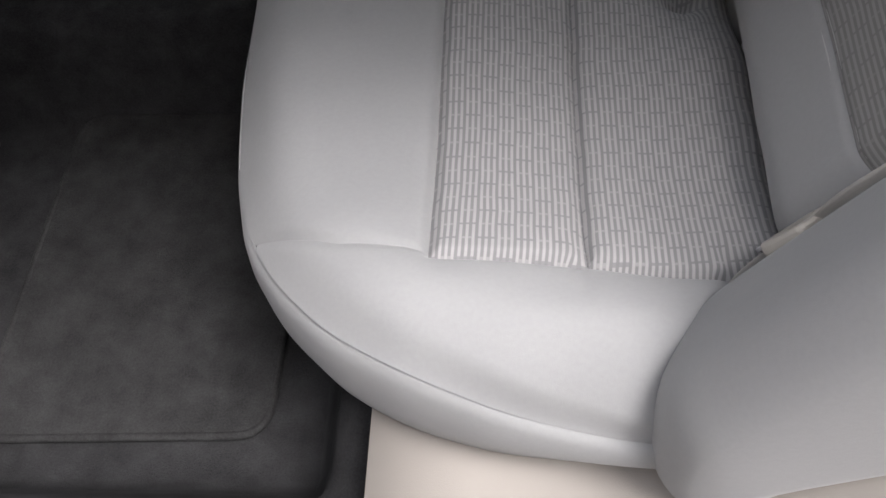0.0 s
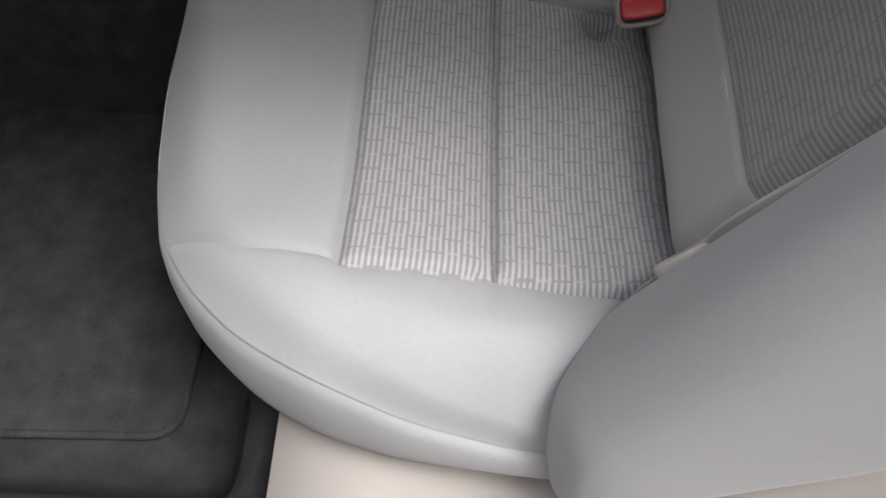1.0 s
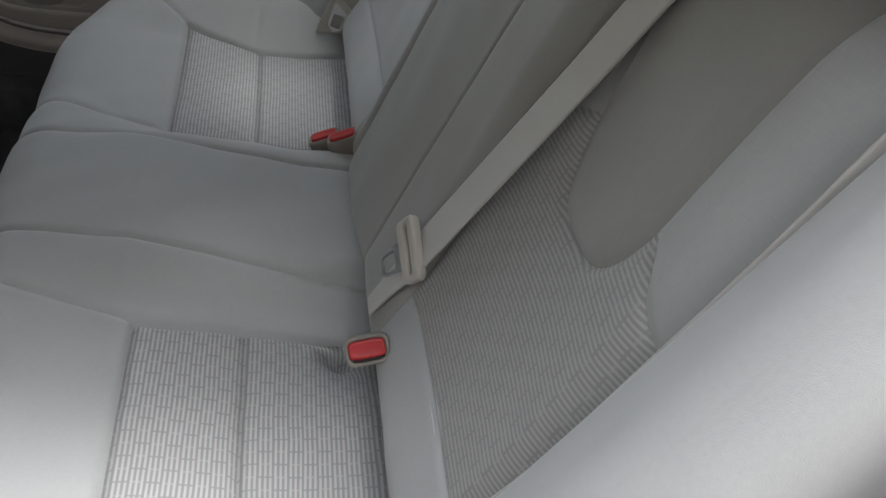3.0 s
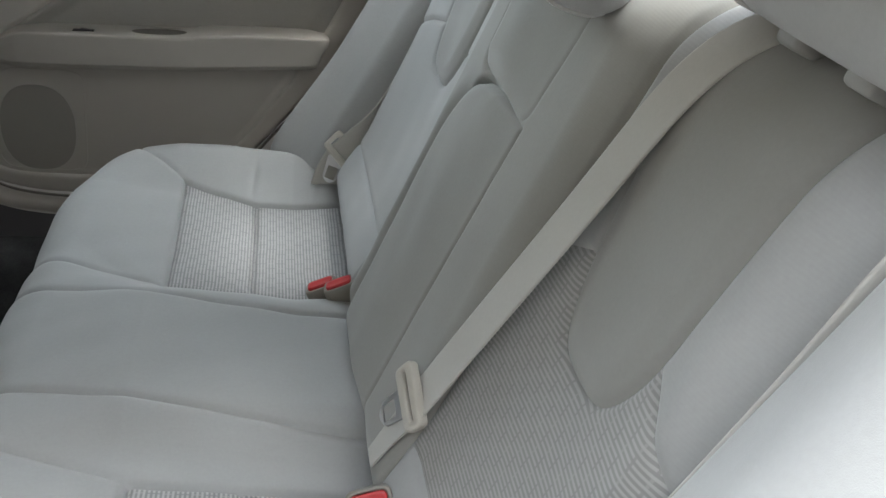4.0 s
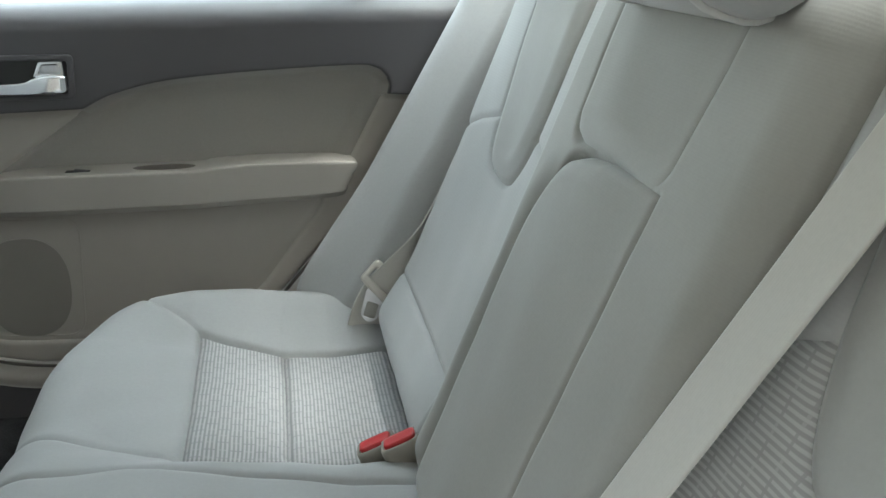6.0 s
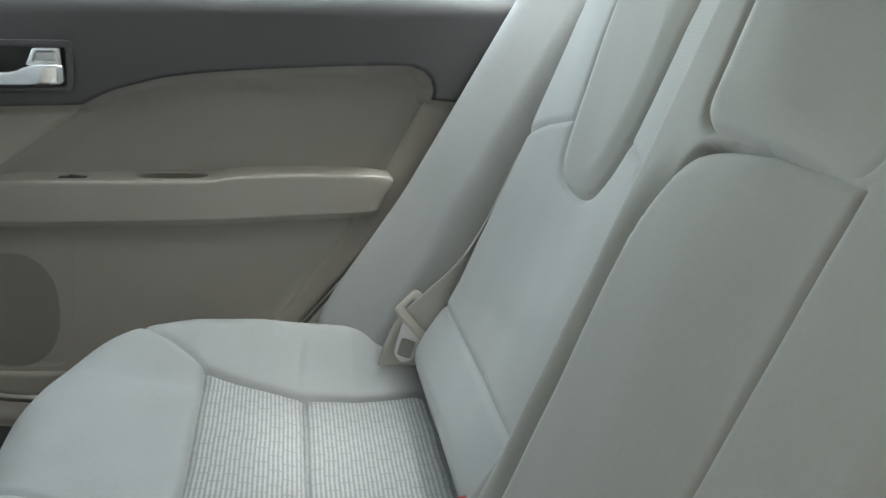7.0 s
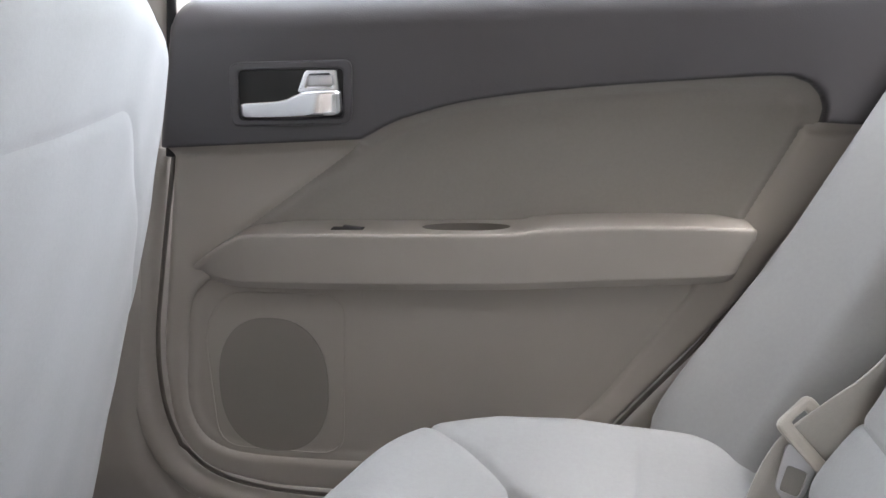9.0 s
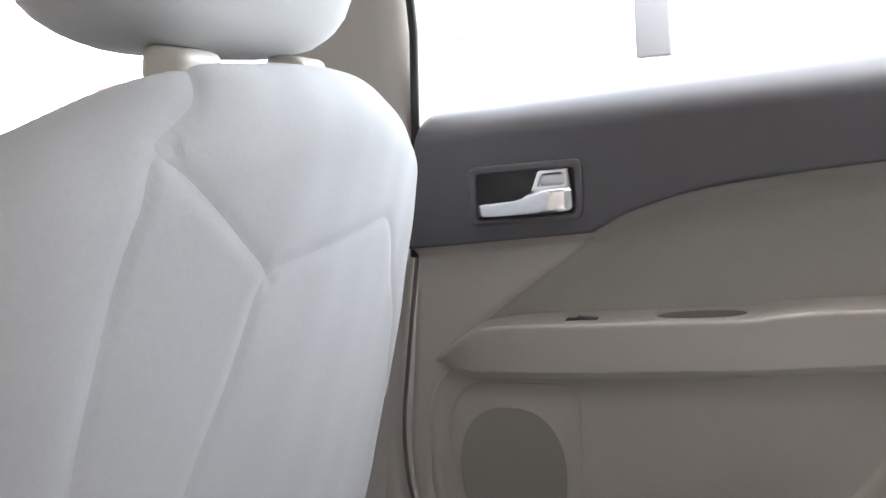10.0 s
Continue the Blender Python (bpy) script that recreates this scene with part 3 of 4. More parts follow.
def centre_belt():
    th = thing("seat_belt", "beige webbing centre belt hanging down the backrest with steel tongue", "seat belt", "seat belts")
    st = []
    path = [(-0.200, 0.115, 0.024), (-0.212, 0.16, 0.024), (-0.224, 0.195, 0.024), (-0.235, 0.224, 0.026), (-0.254, 0.328, 0.020), (-0.272, 0.42, 0.015), (-0.291, 0.50, 0.013),
            (-0.308, 0.57, 0.013), (-0.318, 0.61, 0.013), (-0.327, 0.645, 0.013), (-0.336, 0.68, 0.013), (-0.345, 0.71, 0.013), (-0.352, 0.74, 0.013), (-0.36, 0.80, 0.013)]
    pts = [Vector(BASE + q * UP + o * FRONT) + Vector((0, y, 0)) if q < CREST else back_out(y, q, o) for y, q, o in path]
    for n, p in enumerate(pts):
        st.append((p, (0, 1, 0.0) if n < 3 else (0.0, 1, 0.10), (0.028, 0.034, 0.042)[n] if n < 3 else 0.047))
    ribbon("webbing", st, M_BELT, th)
    o = pts[3] + Vector((-0.008, 0.004, 0.0))
    tongue_plate(frame_at(o, Vector((0.10, -0.86, -0.5)), pts[4] - pts[3]) @ pose(0, 0, 0, 0, 0, 0), th)
    return th


def outer_belt(side):
    th = thing("seat_belt", "beige webbing outer belt running up the gap beside the backrest", "seat belt", "seat belts")
    def at(x, y, z):
        return Vector((x, side * y, z))
    st = [(at(-0.104, 0.545, 0.580), at(1, 0, -0.15), 0.047), (at(-0.098, 0.537, 0.635), at(1, 0, -0.2), 0.047), (at(-0.085, 0.537, 0.672), at(0.85, 0, -0.5), 0.047),
          (at(-0.072, 0.530, 0.692), at(0.69, -0.15, -0.70), 0.047), (at(-0.052, 0.523, 0.716), at(0.68, -0.05, -0.72), 0.047), (at(-0.030, 0.526, 0.745), at(0.55, 0.45, -0.62), 0.047),
          (at(-0.012, 0.537, 0.780), at(0.38, 0.80, -0.38), 0.046), (at(0.008, 0.545, 0.830), at(0.42, 0.80, -0.25), 0.047),
          (at(0.036, 0.548, 0.890), at(0.75, 0.50, -0.35), 0.047), (at(0.068, 0.545, 0.943), at(0.9, 0.15, -0.42), 0.047), (at(0.100, 0.546, 1.055), at(0.92, 0.05, -0.40), 0.047),
          (at(0.138, 0.550, 1.130), at(0.92, 0, -0.40), 0.047), (at(0.185, 0.556, 1.235), at(0.92, 0, -0.40), 0.047)]
    if side > 0:
        st = [(Vector(p) + Vector((-0.005, -0.016, 0.008)) * float(step01(np.array(-p[2]), -0.83, -0.72)) + Vector((0.013, 0, 0)) * float(step01(np.array(p[2]), 0.78, 0.88)), a, w) for p, a, w in st]
    else:
        # on this side the webbing rides out on the inner edge of the bolster
        st = st[:3] + [(at(-0.066, 0.537, 0.694), at(0.72, 0.10, -0.66), 0.047), (at(-0.062, 0.541, 0.728), at(0.88, 0.2, -0.45), 0.047)]
        st += [(at(x, 0.547, z), at(0.90, 0.25, -0.36), 0.047) for x, z in ((-0.043, 0.775), (-0.004, 0.830), (0.025, 0.885), (0.053, 0.943), (0.081, 1.000), (0.107, 1.055))]
        st += [(at(0.130, 0.550, 1.130), at(0.92, 0, -0.40), 0.047), (at(0.185, 0.556, 1.235), at(0.92, 0, -0.40), 0.047)]
    ribbon("webbing", st, M_BELT, th)
    across, along = (at(0.66, -0.22, -0.69), at(0.40, 0.30, 0.85)) if side > 0 else (at(0.70, -0.62, -0.32), at(0.30, 0.25, 0.90))
    if side < 0:
        across = -across
    m = frame_at(at(-0.080, 0.515, 0.698) if side > 0 else at(-0.083, 0.528, 0.697), across, along)
    tongue_plate(m, th, 0.016, 28 * side)
    return th


def buckle(frames, label):
    """Stalk buckles: a rounded housing with a proud rim, a red button in its mouth and a dark latch slot beside it."""
    th = thing("belt_buckle", label, "buckle", "belt buckles")

    def outline(w, h, z, e=0.45):
        pts = []
        for a in np.linspace(0, 2 * math.pi, 28, endpoint=False):
            c, q = math.cos(a), math.sin(a)
            pts.append((w / 2 * math.copysign(abs(c) ** e, c), h / 2 * math.copysign(abs(q) ** e, q), z))
        return pts

    for m in frames:
        rings = [outline(0.036, 0.022, -0.078), outline(0.040, 0.026, -0.070), outline(0.045, 0.030, -0.03), outline(0.046, 0.031, -0.008), outline(0.045, 0.030, -0.002),
                 outline(0.043, 0.028, 0.0), outline(0.0385, 0.0235, 0.0), outline(0.037, 0.022, -0.002), outline(0.037, 0.022, -0.006)]
        housing = loft("housing", [[m @ Vector(p) for p in ring] for ring in rings], M_BUCKLE, th, "grey-brown plastic housing")
        rings = [[(x, y + 0.0014, z) for x, y, z in outline(w, h, z, 0.4)] for w, h, z in ((0.0365, 0.0185, -0.006), (0.0365, 0.0185, 0.0005), (0.035, 0.017, 0.002), (0.030, 0.012, 0.0014))]
        loft("press_button", [[m @ Vector(p) for p in ring] for ring in rings], M_RED, housing, "red release button")
        box("latch_slot", (0.033, 0.0038, 0.003), m @ Matrix.Translation((0, -0.0095, -0.0048)), M_BLACK, housing, "dark latch slot", 0.001)
    return th


centre_belt()
outer_belt(1)
outer_belt(-1)
buckle([frame_at((-0.097, -0.280, 0.692), (0.96, 0.04, 0.24), (-0.05, 0.66, 0.75))], "single seat belt buckle with red button")
buckle([frame_at((-0.101, 0.152, 0.668), (0.88, -0.10, 0.45), (0.0, 0.95, -0.05)), frame_at((-0.124, 0.181, 0.648), (0.88, -0.10, 0.45), (0.0, 0.95, -0.05))], "double seat belt buckle with two red buttons")


# ---- far rear door ----
def build_door():
    th = tagged(new("door_1"), "closed rear door with beige trim, dark upper panel and chrome handle", "car door", kind="structure")
    A, B = grid(-0.77, 0.14, 0.49, 1.12, 0.0032)
    top = [(-0.706, 0.909), (-0.494, 0.922), (-0.433, 0.950), (-0.388, 0.963), (-0.293, 0.975), (-0.186, 0.984), (-0.098, 0.990), (-0.081, 0.989)]
    top = [top[0], *smooth_path([top[1], (-0.462, 0.9405), *top[2:]], 2)]
    dark = sdf_poly([(-0.90, 0.907), *top, (-0.067, 0.984), (-0.058, 0.975), (-0.054, 0.964), (-0.057, 0.947), (-0.02, 0.945), (0.2, 0.95), (0.2, 1.3), (-0.9, 1.3)])
    insert = sdf_poly([(-0.494, 0.922), *top[2:], (-0.067, 0.984), (-0.058, 0.975), (-0.054, 0.964), (-0.058, 0.945), (-0.108, 0.845), (-0.11, 0.80), (-0.60, 0.80), (-0.64, 0.815)])
    lower = sdf_poly(rounded([(-0.697, 0.765), (-0.135, 0.795), (-0.262, 0.615), (-0.36, 0.552), (-0.55, 0.548), (-0.68, 0.552), (-0.715, 0.60)], 0.05))
    outline = sdf_poly(rounded([(-0.684, 1.066), (-0.708, 0.92), (-0.728, 0.77), (-0.742, 0.66), (-0.735, 0.572), (-0.70, 0.525), (-0.62, 0.507), (-0.42, 0.502), (-0.30, 0.508), (-0.222, 0.612), (-0.105, 0.752), (0.014, 0.946), (0.105, 1.108)], 0.03))

    def place(x, z):
        y = np.full(x.shape, 0.712)
        dk = dark(x, z)
        y = y - 0.040 * step01(-dk, -0.010, 0.006)
        y = y + 0.035 * np.clip((z - 1.030 - 0.045 * (x + 0.66)) / 0.04, 0, 2) ** 2
        y = y + 0.006 * step01(-lower(x, z), -0.004, 0.012)
        y = y + 0.012 * step01(-insert(x, z), -0.002, 0.03)
        rim = outline(x, z)
        y = y + 0.016 * np.clip((rim + 0.010) / 0.010, 0, 1) ** 2
        return np.stack([x, y, z], -1)

    regions = [
        ("upper_trim", dark, M_DARK, "charcoal moulded upper panel"),
        ("cloth_insert", insert, M_DOORCLOTH, "taupe cloth insert"),
        ("lower_panel", lower, M_BEIGE, ""),
        ("trim_frame", None, M_BEIGE, ""),
    ]
    sheet(th, A, B, place, regions, (0, -1, 0), 0.004, 0.004, cut=outline)
    # armrest, from its tapered front tip to the rounded rear end, with a hollow pull cup
    spec = np.array([(-0.697, 0.772, 0.006, 0.012), (-0.678, 0.792, 0.022, 0.032), (-0.640, 0.818, 0.045, 0.058), (-0.615, 0.829, 0.055, 0.066), (-0.52, 0.832, 0.060, 0.066),
                     (-0.40, 0.836, 0.062, 0.065), (-0.33, 0.838, 0.062, 0.064), (-0.322, 0.843, 0.063, 0.068), (-0.25, 0.848, 0.062, 0.068), (-0.16, 0.850, 0.059, 0.065), (-0.115, 0.849, 0.055, 0.062), (-0.102, 0.846, 0.046, 0.056), (-0.097, 0.840, 0.028, 0.040)])
    spec = np.array(smooth_path(spec, 2))
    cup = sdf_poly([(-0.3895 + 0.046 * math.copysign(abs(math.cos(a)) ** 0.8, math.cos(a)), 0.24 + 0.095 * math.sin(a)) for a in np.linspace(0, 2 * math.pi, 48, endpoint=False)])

    def arm_place(x, t):
        zt, dep, ht = (np.interp(x, spec[:, 0], spec[:, k]) for k in (1, 2, 3))
        y0 = 0.722 - dep
        # round the section: top, front nose, underside
        r = np.minimum(0.009, dep * 0.4)
        run = [0.0, 0.40, 0.50, 0.80, 0.88, 1.0]
        ys = [0.735 + 0 * x, y0 + r, y0 + 0.001, y0 + 0.010, y0 + 0.020, 0.735 + 0 * x]
        zs = [zt, zt - 0.001, zt - r, zt - ht + 0.010, zt - ht, zt - ht - 0.003]
        y, z = np.zeros(x.shape), np.zeros(x.shape)
        for k in range(5):
            on = (t >= run[k]) & (t <= run[k + 1])
            w = (t - run[k]) / (run[k + 1] - run[k])
            bulge = np.sin(np.clip(w, 0, 1) * math.pi) * 0.004 * (k == 1)
            y = np.where(on, ys[k] * (1 - w) + ys[k + 1] * w - bulge, y)
            z = np.where(on, zs[k] * (1 - w) + zs[k + 1] * w + bulge, z)
        z = z - 0.026 * step01(-cup(x, t), 0.0, 0.012)
        x = x - 0.012 * step01(x, -0.17, -0.10) * step01(t, 0.45, 0.85)
        return np.stack([x, y, z], -1)

    A, B = np.meshgrid(np.linspace(-0.697, -0.097, 240), np.linspace(0, 1, 90))
    # the cup's own region is coloured darker to paint the shade inside it
    shaded_cup, arm = sheet(th, A, B, arm_place, [("pull_cup", cup, M_CUP, "pull cup recess with its shade put into the colour"), ("armrest", None, M_BEIGE, "moulded beige armrest")], (0, -1, 0.5), 0.0)
    shaded_cup.parent = arm
    box("window_switch", (0.036, 0.014, 0.008), pose(-0.513, 0.690, 0.8282, 0, -1, 0), M_BLACK, arm, "black window switch", 0.002)
    box("switch_rocker", (0.020, 0.010, 0.007), pose(-0.509, 0.690, 0.8305, 0, 6, 0), M_DARK, arm, "", 0.002)
    # loudspeaker grille
    ring = [(0.064 * math.copysign(abs(math.cos(a)) ** 0.85, math.cos(a)), 0.082 * math.copysign(abs(math.sin(a)) ** 0.85, math.sin(a))) for a in np.linspace(0, 2 * math.pi, 48, endpoint=False)]
    extruded("speaker_grille", ring, 0.0012, pose(-0.610, 0.7175, 0.637, 90, 0, 0), M_GRILLE, th, "darker perforated loudspeaker grille", 0.0004)
    border = rounded([(-0.078, -0.088), (0.072, -0.092), (0.078, 0.104), (-0.060, 0.104), (-0.088, 0.06)], 0.03, 5)
    inner = [(x * 0.97, y * 0.975) for x, y in border]
    extruded("speaker_border", border, 0.0015, pose(-0.602, 0.7178, 0.645, 90, 0, 0), M_BEIGE, th, "", 0.0005, [inner])
    # handle
    bez = rounded([(-0.063, -0.030), (0.060, -0.030), (0.064, 0.033), (-0.060, 0.033)], 0.010, 4)
    hole = rounded([(-0.054, -0.023), (0.052, -0.023), (0.055, 0.025), (-0.052, 0.025)], 0.006, 3)
    H = pose(-0.563, 0.673, 0.971, 90, 0.0, 0) @ pose(0, 0, 0, 0, 0, 2.0)
    extruded("handle_bezel", bez, 0.007, H, M_DARK, th, "charcoal handle surround", 0.002, [hole])
    # black sheet behind the handle, paints the recess's shade
    extruded("handle_pocket", hole, 0.001, H @ Matrix.Translation((0, 0, 0.0015)), M_BLACK, th, "black sheet for the shade in the handle recess", 0.0)
    def bar(name, stations, parent, label=""):
        """A chrome bar along local x: (x, low, high, depth), with a rounded section."""
        rings = []
        for x, lo, hi, dep in smooth_path(stations, 1):
            mid, half = (lo + hi) / 2, (hi - lo) / 2
            ring = []
            for a in np.linspace(0, 2 * math.pi, 24, endpoint=False):
                c, q = math.cos(a), math.sin(a)
                ring.append(H @ Vector((x, mid + half * math.copysign(abs(q) ** 0.35, q), 0.004 + dep * (0.5 + 0.5 * math.copysign(abs(c) ** 0.35, c)))))
            rings.append(ring)
        return loft(name, rings, M_CHROME, parent, label)

    handle = bar("handle", [(-0.051, -0.016, -0.010, 0.004), (-0.050, -0.0205, -0.0065, 0.008), (-0.030, -0.021, -0.0055, 0.011), (-0.004, -0.021, -0.004, 0.013), (0.010, -0.021, 0.003, 0.015),
                            (0.030, -0.021, 0.0045, 0.016), (0.048, -0.020, 0.0045, 0.014), (0.0525, -0.016, 0.003, 0.008)], th, "chrome pull handle")
    frame_out = rounded([(0.009, 0.003), (0.0515, 0.003), (0.0505, 0.0245), (0.0185, 0.0245)], 0.003, 3)
    window = rounded([(0.019, 0.0085), (0.045, 0.0085), (0.0445, 0.0190), (0.0235, 0.0190)], 0.0015, 2)
    extruded("handle_pivot", frame_out, 0.012, H @ Matrix.Translation((0, 0, 0.003)), M_CHROME, handle, "", 0.002, [window])
    box("lock_tab", (0.026, 0.011, 0.006), H @ Matrix.Translation((0.033, 0.0138, 0.0075)), M_STEEL, handle, "brushed lock tab", 0.0015)
    return th


build_door()


# ---- body shell ----
def wall_prism(name, outline, axis, a, b, material, label, kind="structure", category="car trim", bevel=0.004):
    """A thick flat panel: outline in the plane across the axis, from a to b along it."""
    m = {"x": Matrix(((0, 0, 1, 0), (1, 0, 0, 0), (0, 1, 0, 0), (0, 0, 0, 1))), "y": Matrix(((1, 0, 0, 0), (0, 0, 1, 0), (0, 1, 0, 0), (0, 0, 0, 1))), "z": Matrix.Identity(4)}[axis]
    shift = Vector({"x": (a, 0, 0), "y": (0, a, 0), "z": (0, 0, a)}[axis])
    ob = extruded(name, outline, b - a, Matrix.Translation(shift) @ m, material, None, label, bevel)
    return tagged(ob, label, category, kind=kind)


def build_floor():
    A, B = grid(-1.75, 0.05, -0.70, 0.70, 0.02)

    def place(x, y):
        z = 0.30 + 0.13 * step01(-np.abs(y), -0.098, -0.05)
        z = np.maximum(z, 0.30 + 0.12 * step01(np.abs(y), 0.585, 0.645))
        z = np.maximum(z, 0.30 + 0.14 * step01(x, -0.47, -0.42))
        return np.stack([x, y, z], -1)

    f = sheet(None, A, B, place, [("floor", None, M_CARPET, "")], (0, 0, 1))[0]
    tagged(f, "dark carpeted footwell floor with centre tunnel", "floor", kind="structure")


def build_mat():
    th = thing("floor_mat", "dark charcoal carpet mat with bound edge in the footwell", "floor mat")
    outline = rounded([(-0.850, -0.545), (-0.530, -0.535), (-0.524, -0.22), (-0.545, -0.098), (-0.838, -0.098), (-0.846, -0.30)], 0.035, 6)
    extruded("carpet_top", outline, 0.010, Matrix.Translation((0, 0, 0.302)), M_MAT, th, "", 0.003)
    tube("bound_edge", [(x, y, 0.309) for x, y in outline] + [(*outline[0], 0.309)], 0.005, M_MAT, th, "stitched edge binding", 6)


def side_trim(side):
    """Sill and quarter trim round the foot of the door opening, with its rubber seal."""
    th = tagged(new("sill_trim"), "beige plastic sill trim along the door opening", "sill trim", kind="structure")
    path = [(-0.388, 0.500), (-0.30, 0.500), (-0.20, 0.502), (-0.155, 0.525), (-0.115, 0.572), (-0.050, 0.640), (0.018, 0.715), (0.066, 0.785), (0.102, 0.833), (0.15, 0.91), (0.19, 1.00), (0.23, 1.14)]
    rings = []
    for n, (x, z) in enumerate(path):
        dx, dz = np.subtract(path[min(n + 1, len(path) - 1)], path[max(n - 1, 0)])
        l = math.hypot(dx, dz)
        nx, nz = -dz / l, dx / l
        w0 = 0.50 if x < -0.19 else 0.60
        prof = rounded([(w0, 0.0), (0.670, 0.0), (0.715, -0.012), (0.735, -0.035), (0.738, -0.09), (w0, -0.09)], 0.012, 3)
        rings.append([(x + nx * d, side * y, z + nz * d) for y, d in prof])
    loft("sill_cover", rings, M_BEIGE, th)
    seal = [(-0.78, 0.60), (-0.755, 0.525), (-0.70, 0.475), (-0.60, 0.452), (-0.40, 0.460), (-0.22, 0.470), (-0.14, 0.490), (-0.09, 0.545), (-0.02, 0.62), (0.045, 0.70), (0.095, 0.77), (0.13, 0.82), (0.18, 0.90), (0.22, 1.00), (0.26, 1.14)]
    tube("door_seal", [(x, side * 0.752, z) for x, z in seal if side < 0 or x > -0.2], 0.012 if side < 0 else 0.005, M_BLACK, th, "black rubber door seal", 8)
    if side == 1:
        # moulded body flange that follows the foot of the closed door
        line = smooth_path([(-0.7075, 0.905), (-0.730, 0.78), (-0.748, 0.67), (-0.741, 0.578), (-0.708, 0.526), (-0.64, 0.503), (-0.52, 0.498), (-0.42, 0.497), (-0.33, 0.500), (-0.285, 0.520), (-0.222, 0.605), (-0.105, 0.745), (0.016, 0.944), (0.09, 1.07)])
        rings = []
        for n, (x, z) in enumerate(line):
            dx, dz = np.subtract(line[min(n + 1, len(line) - 1)], line[max(n - 1, 0)])
            l = math.hypot(dx, dz)
            nx, nz = dz / l, -dx / l
            rings.append([(x + nx * d, y, z + nz * d) for d, y in ((0.002, 0.760), (0.009, 0.731), (0.013, 0.721), (0.020, 0.716), (0.034, 0.714), (0.043, 0.722), (0.048, 0.735), (0.050, 0.760))])
        loft("door_flange", rings, M_BEIGE, th, "beige body flange round the door")
        tube("flange_seal", [(x - 0.004 * (z > 0.55) * (x < -0.5), 0.727, z - 0.004 * (z < 0.56)) for x, z in line], 0.0026, M_CUP, th, "dull brown rubber door seal", 8)
    return th


def pillars():
    for side in (1, -1):
        rings = []
        for z, x0, x1, y in ((0.45, -0.90, -0.715, 0.722), (0.53, -0.90, -0.750, 0.722), (0.60, -0.90, -0.758, 0.716), (0.80, -0.885, -0.742, 0.712), (0.92, -0.87, -0.718, 0.708), (1.02, -0.86, -0.690, 0.695), (1.10, -0.85, -0.676, 0.680), (1.25, -0.83, -0.668, 0.645), (1.42, -0.80, -0.655, 0.60)):
            prof = rounded([(x0, y + 0.05), (x0 + 0.006, y + 0.008), (x0 + 0.03, y - 0.01), (x1 - 0.03, y - 0.01), (x1 - 0.006, y + 0.006), (x1, y + 0.05)], 0.012, 3)
            rings.append([(x, side * yy, z) for x, yy in prof])
        ob = loft("b_pillar_trim", rings, M_BEIGE, None)
        tagged(ob, "beige centre pillar trim beside the front seat", "pillar trim", kind="structure")
        if side == 1:
            tube("door_seal", [(-0.712, 0.716, 0.90), (-0.690, 0.695, 1.05), (-0.672, 0.665, 1.15), (-0.660, 0.615, 1.36)], 0.005, M_BLACK, ob, "black rubber seal", 8)
        rings = []
        for z, x0, x1, y in ((0.98, 0.10, 0.70, 0.67), (1.10, 0.10, 0.72, 0.67), (1.25, 0.16, 0.62, 0.64), (1.42, 0.26, 0.50, 0.58)):
            prof = rounded([(x0, y + 0.05), (x0 + 0.01, y), (x1, y - 0.02), (x1, y + 0.05)], 0.01, 3)
            rings.append([(x, side * yy, z) for x, yy in prof])
        tagged(loft("c_pillar_trim", rings, M_BEIGE, None), "beige rear pillar trim", "pillar trim", kind="structure")


def build_window():
    th = tagged(new("window_1"), "rear side window with black divider bar and quarter glass", "window", kind="structure")
    def bar(name, pts, r):
        tube(name, pts, r, M_BLACK, th, "black window frame", 8)
    bar("divider", [(-0.098, 0.735, 1.03), (-0.085, 0.70, 1.15), (-0.06, 0.62, 1.40)], 0.013)
    bar("rear_frame", [(0.03, 0.73, 1.03), (0.09, 0.70, 1.14), (0.20, 0.61, 1.40)], 0.018)
    bar("top_frame", [(-0.69, 0.61, 1.385), (-0.3, 0.615, 1.41), (0.20, 0.605, 1.395)], 0.018)
    for name, q in (("pane", ((-0.70, 0.738, 1.03), (-0.10, 0.738, 1.03), (-0.06, 0.62, 1.40), (-0.68, 0.62, 1.39))), ("quarter_pane", ((-0.095, 0.738, 1.03), (0.03, 0.738, 1.03), (0.19, 0.615, 1.39), (-0.055, 0.62, 1.40)))):
        rings = [[Vector(p) + Vector((0, d, 0)) for p in q] for d in (0.0, 0.004)]
        ob = loft(name, rings, M_GLASS, th, "clear side glass")
        ob.data.polygons.foreach_set("use_smooth", [False] * len(ob.data.polygons))
        ob.visible_shadow = False


def build_roof():
    A, B = grid(-1.66, 0.17, -0.62, 0.62, 0.03)
    f = sheet(None, A, B, lambda x, y: np.stack([x, y, 1.445 - 0.10 * (y / 0.62) ** 4 * 0.5 - 0.04 * ((x + 0.45) / 0.75) ** 2], -1), [("ceiling", None, M_LINER, "")], (0, 0, -1))[0]
    tagged(f, "pale cloth headliner", "ceiling", kind="structure")
    sol = f.modifiers.new("thickness", "SOLIDIFY")
    sol.thickness, sol.offset = 0.03, -1


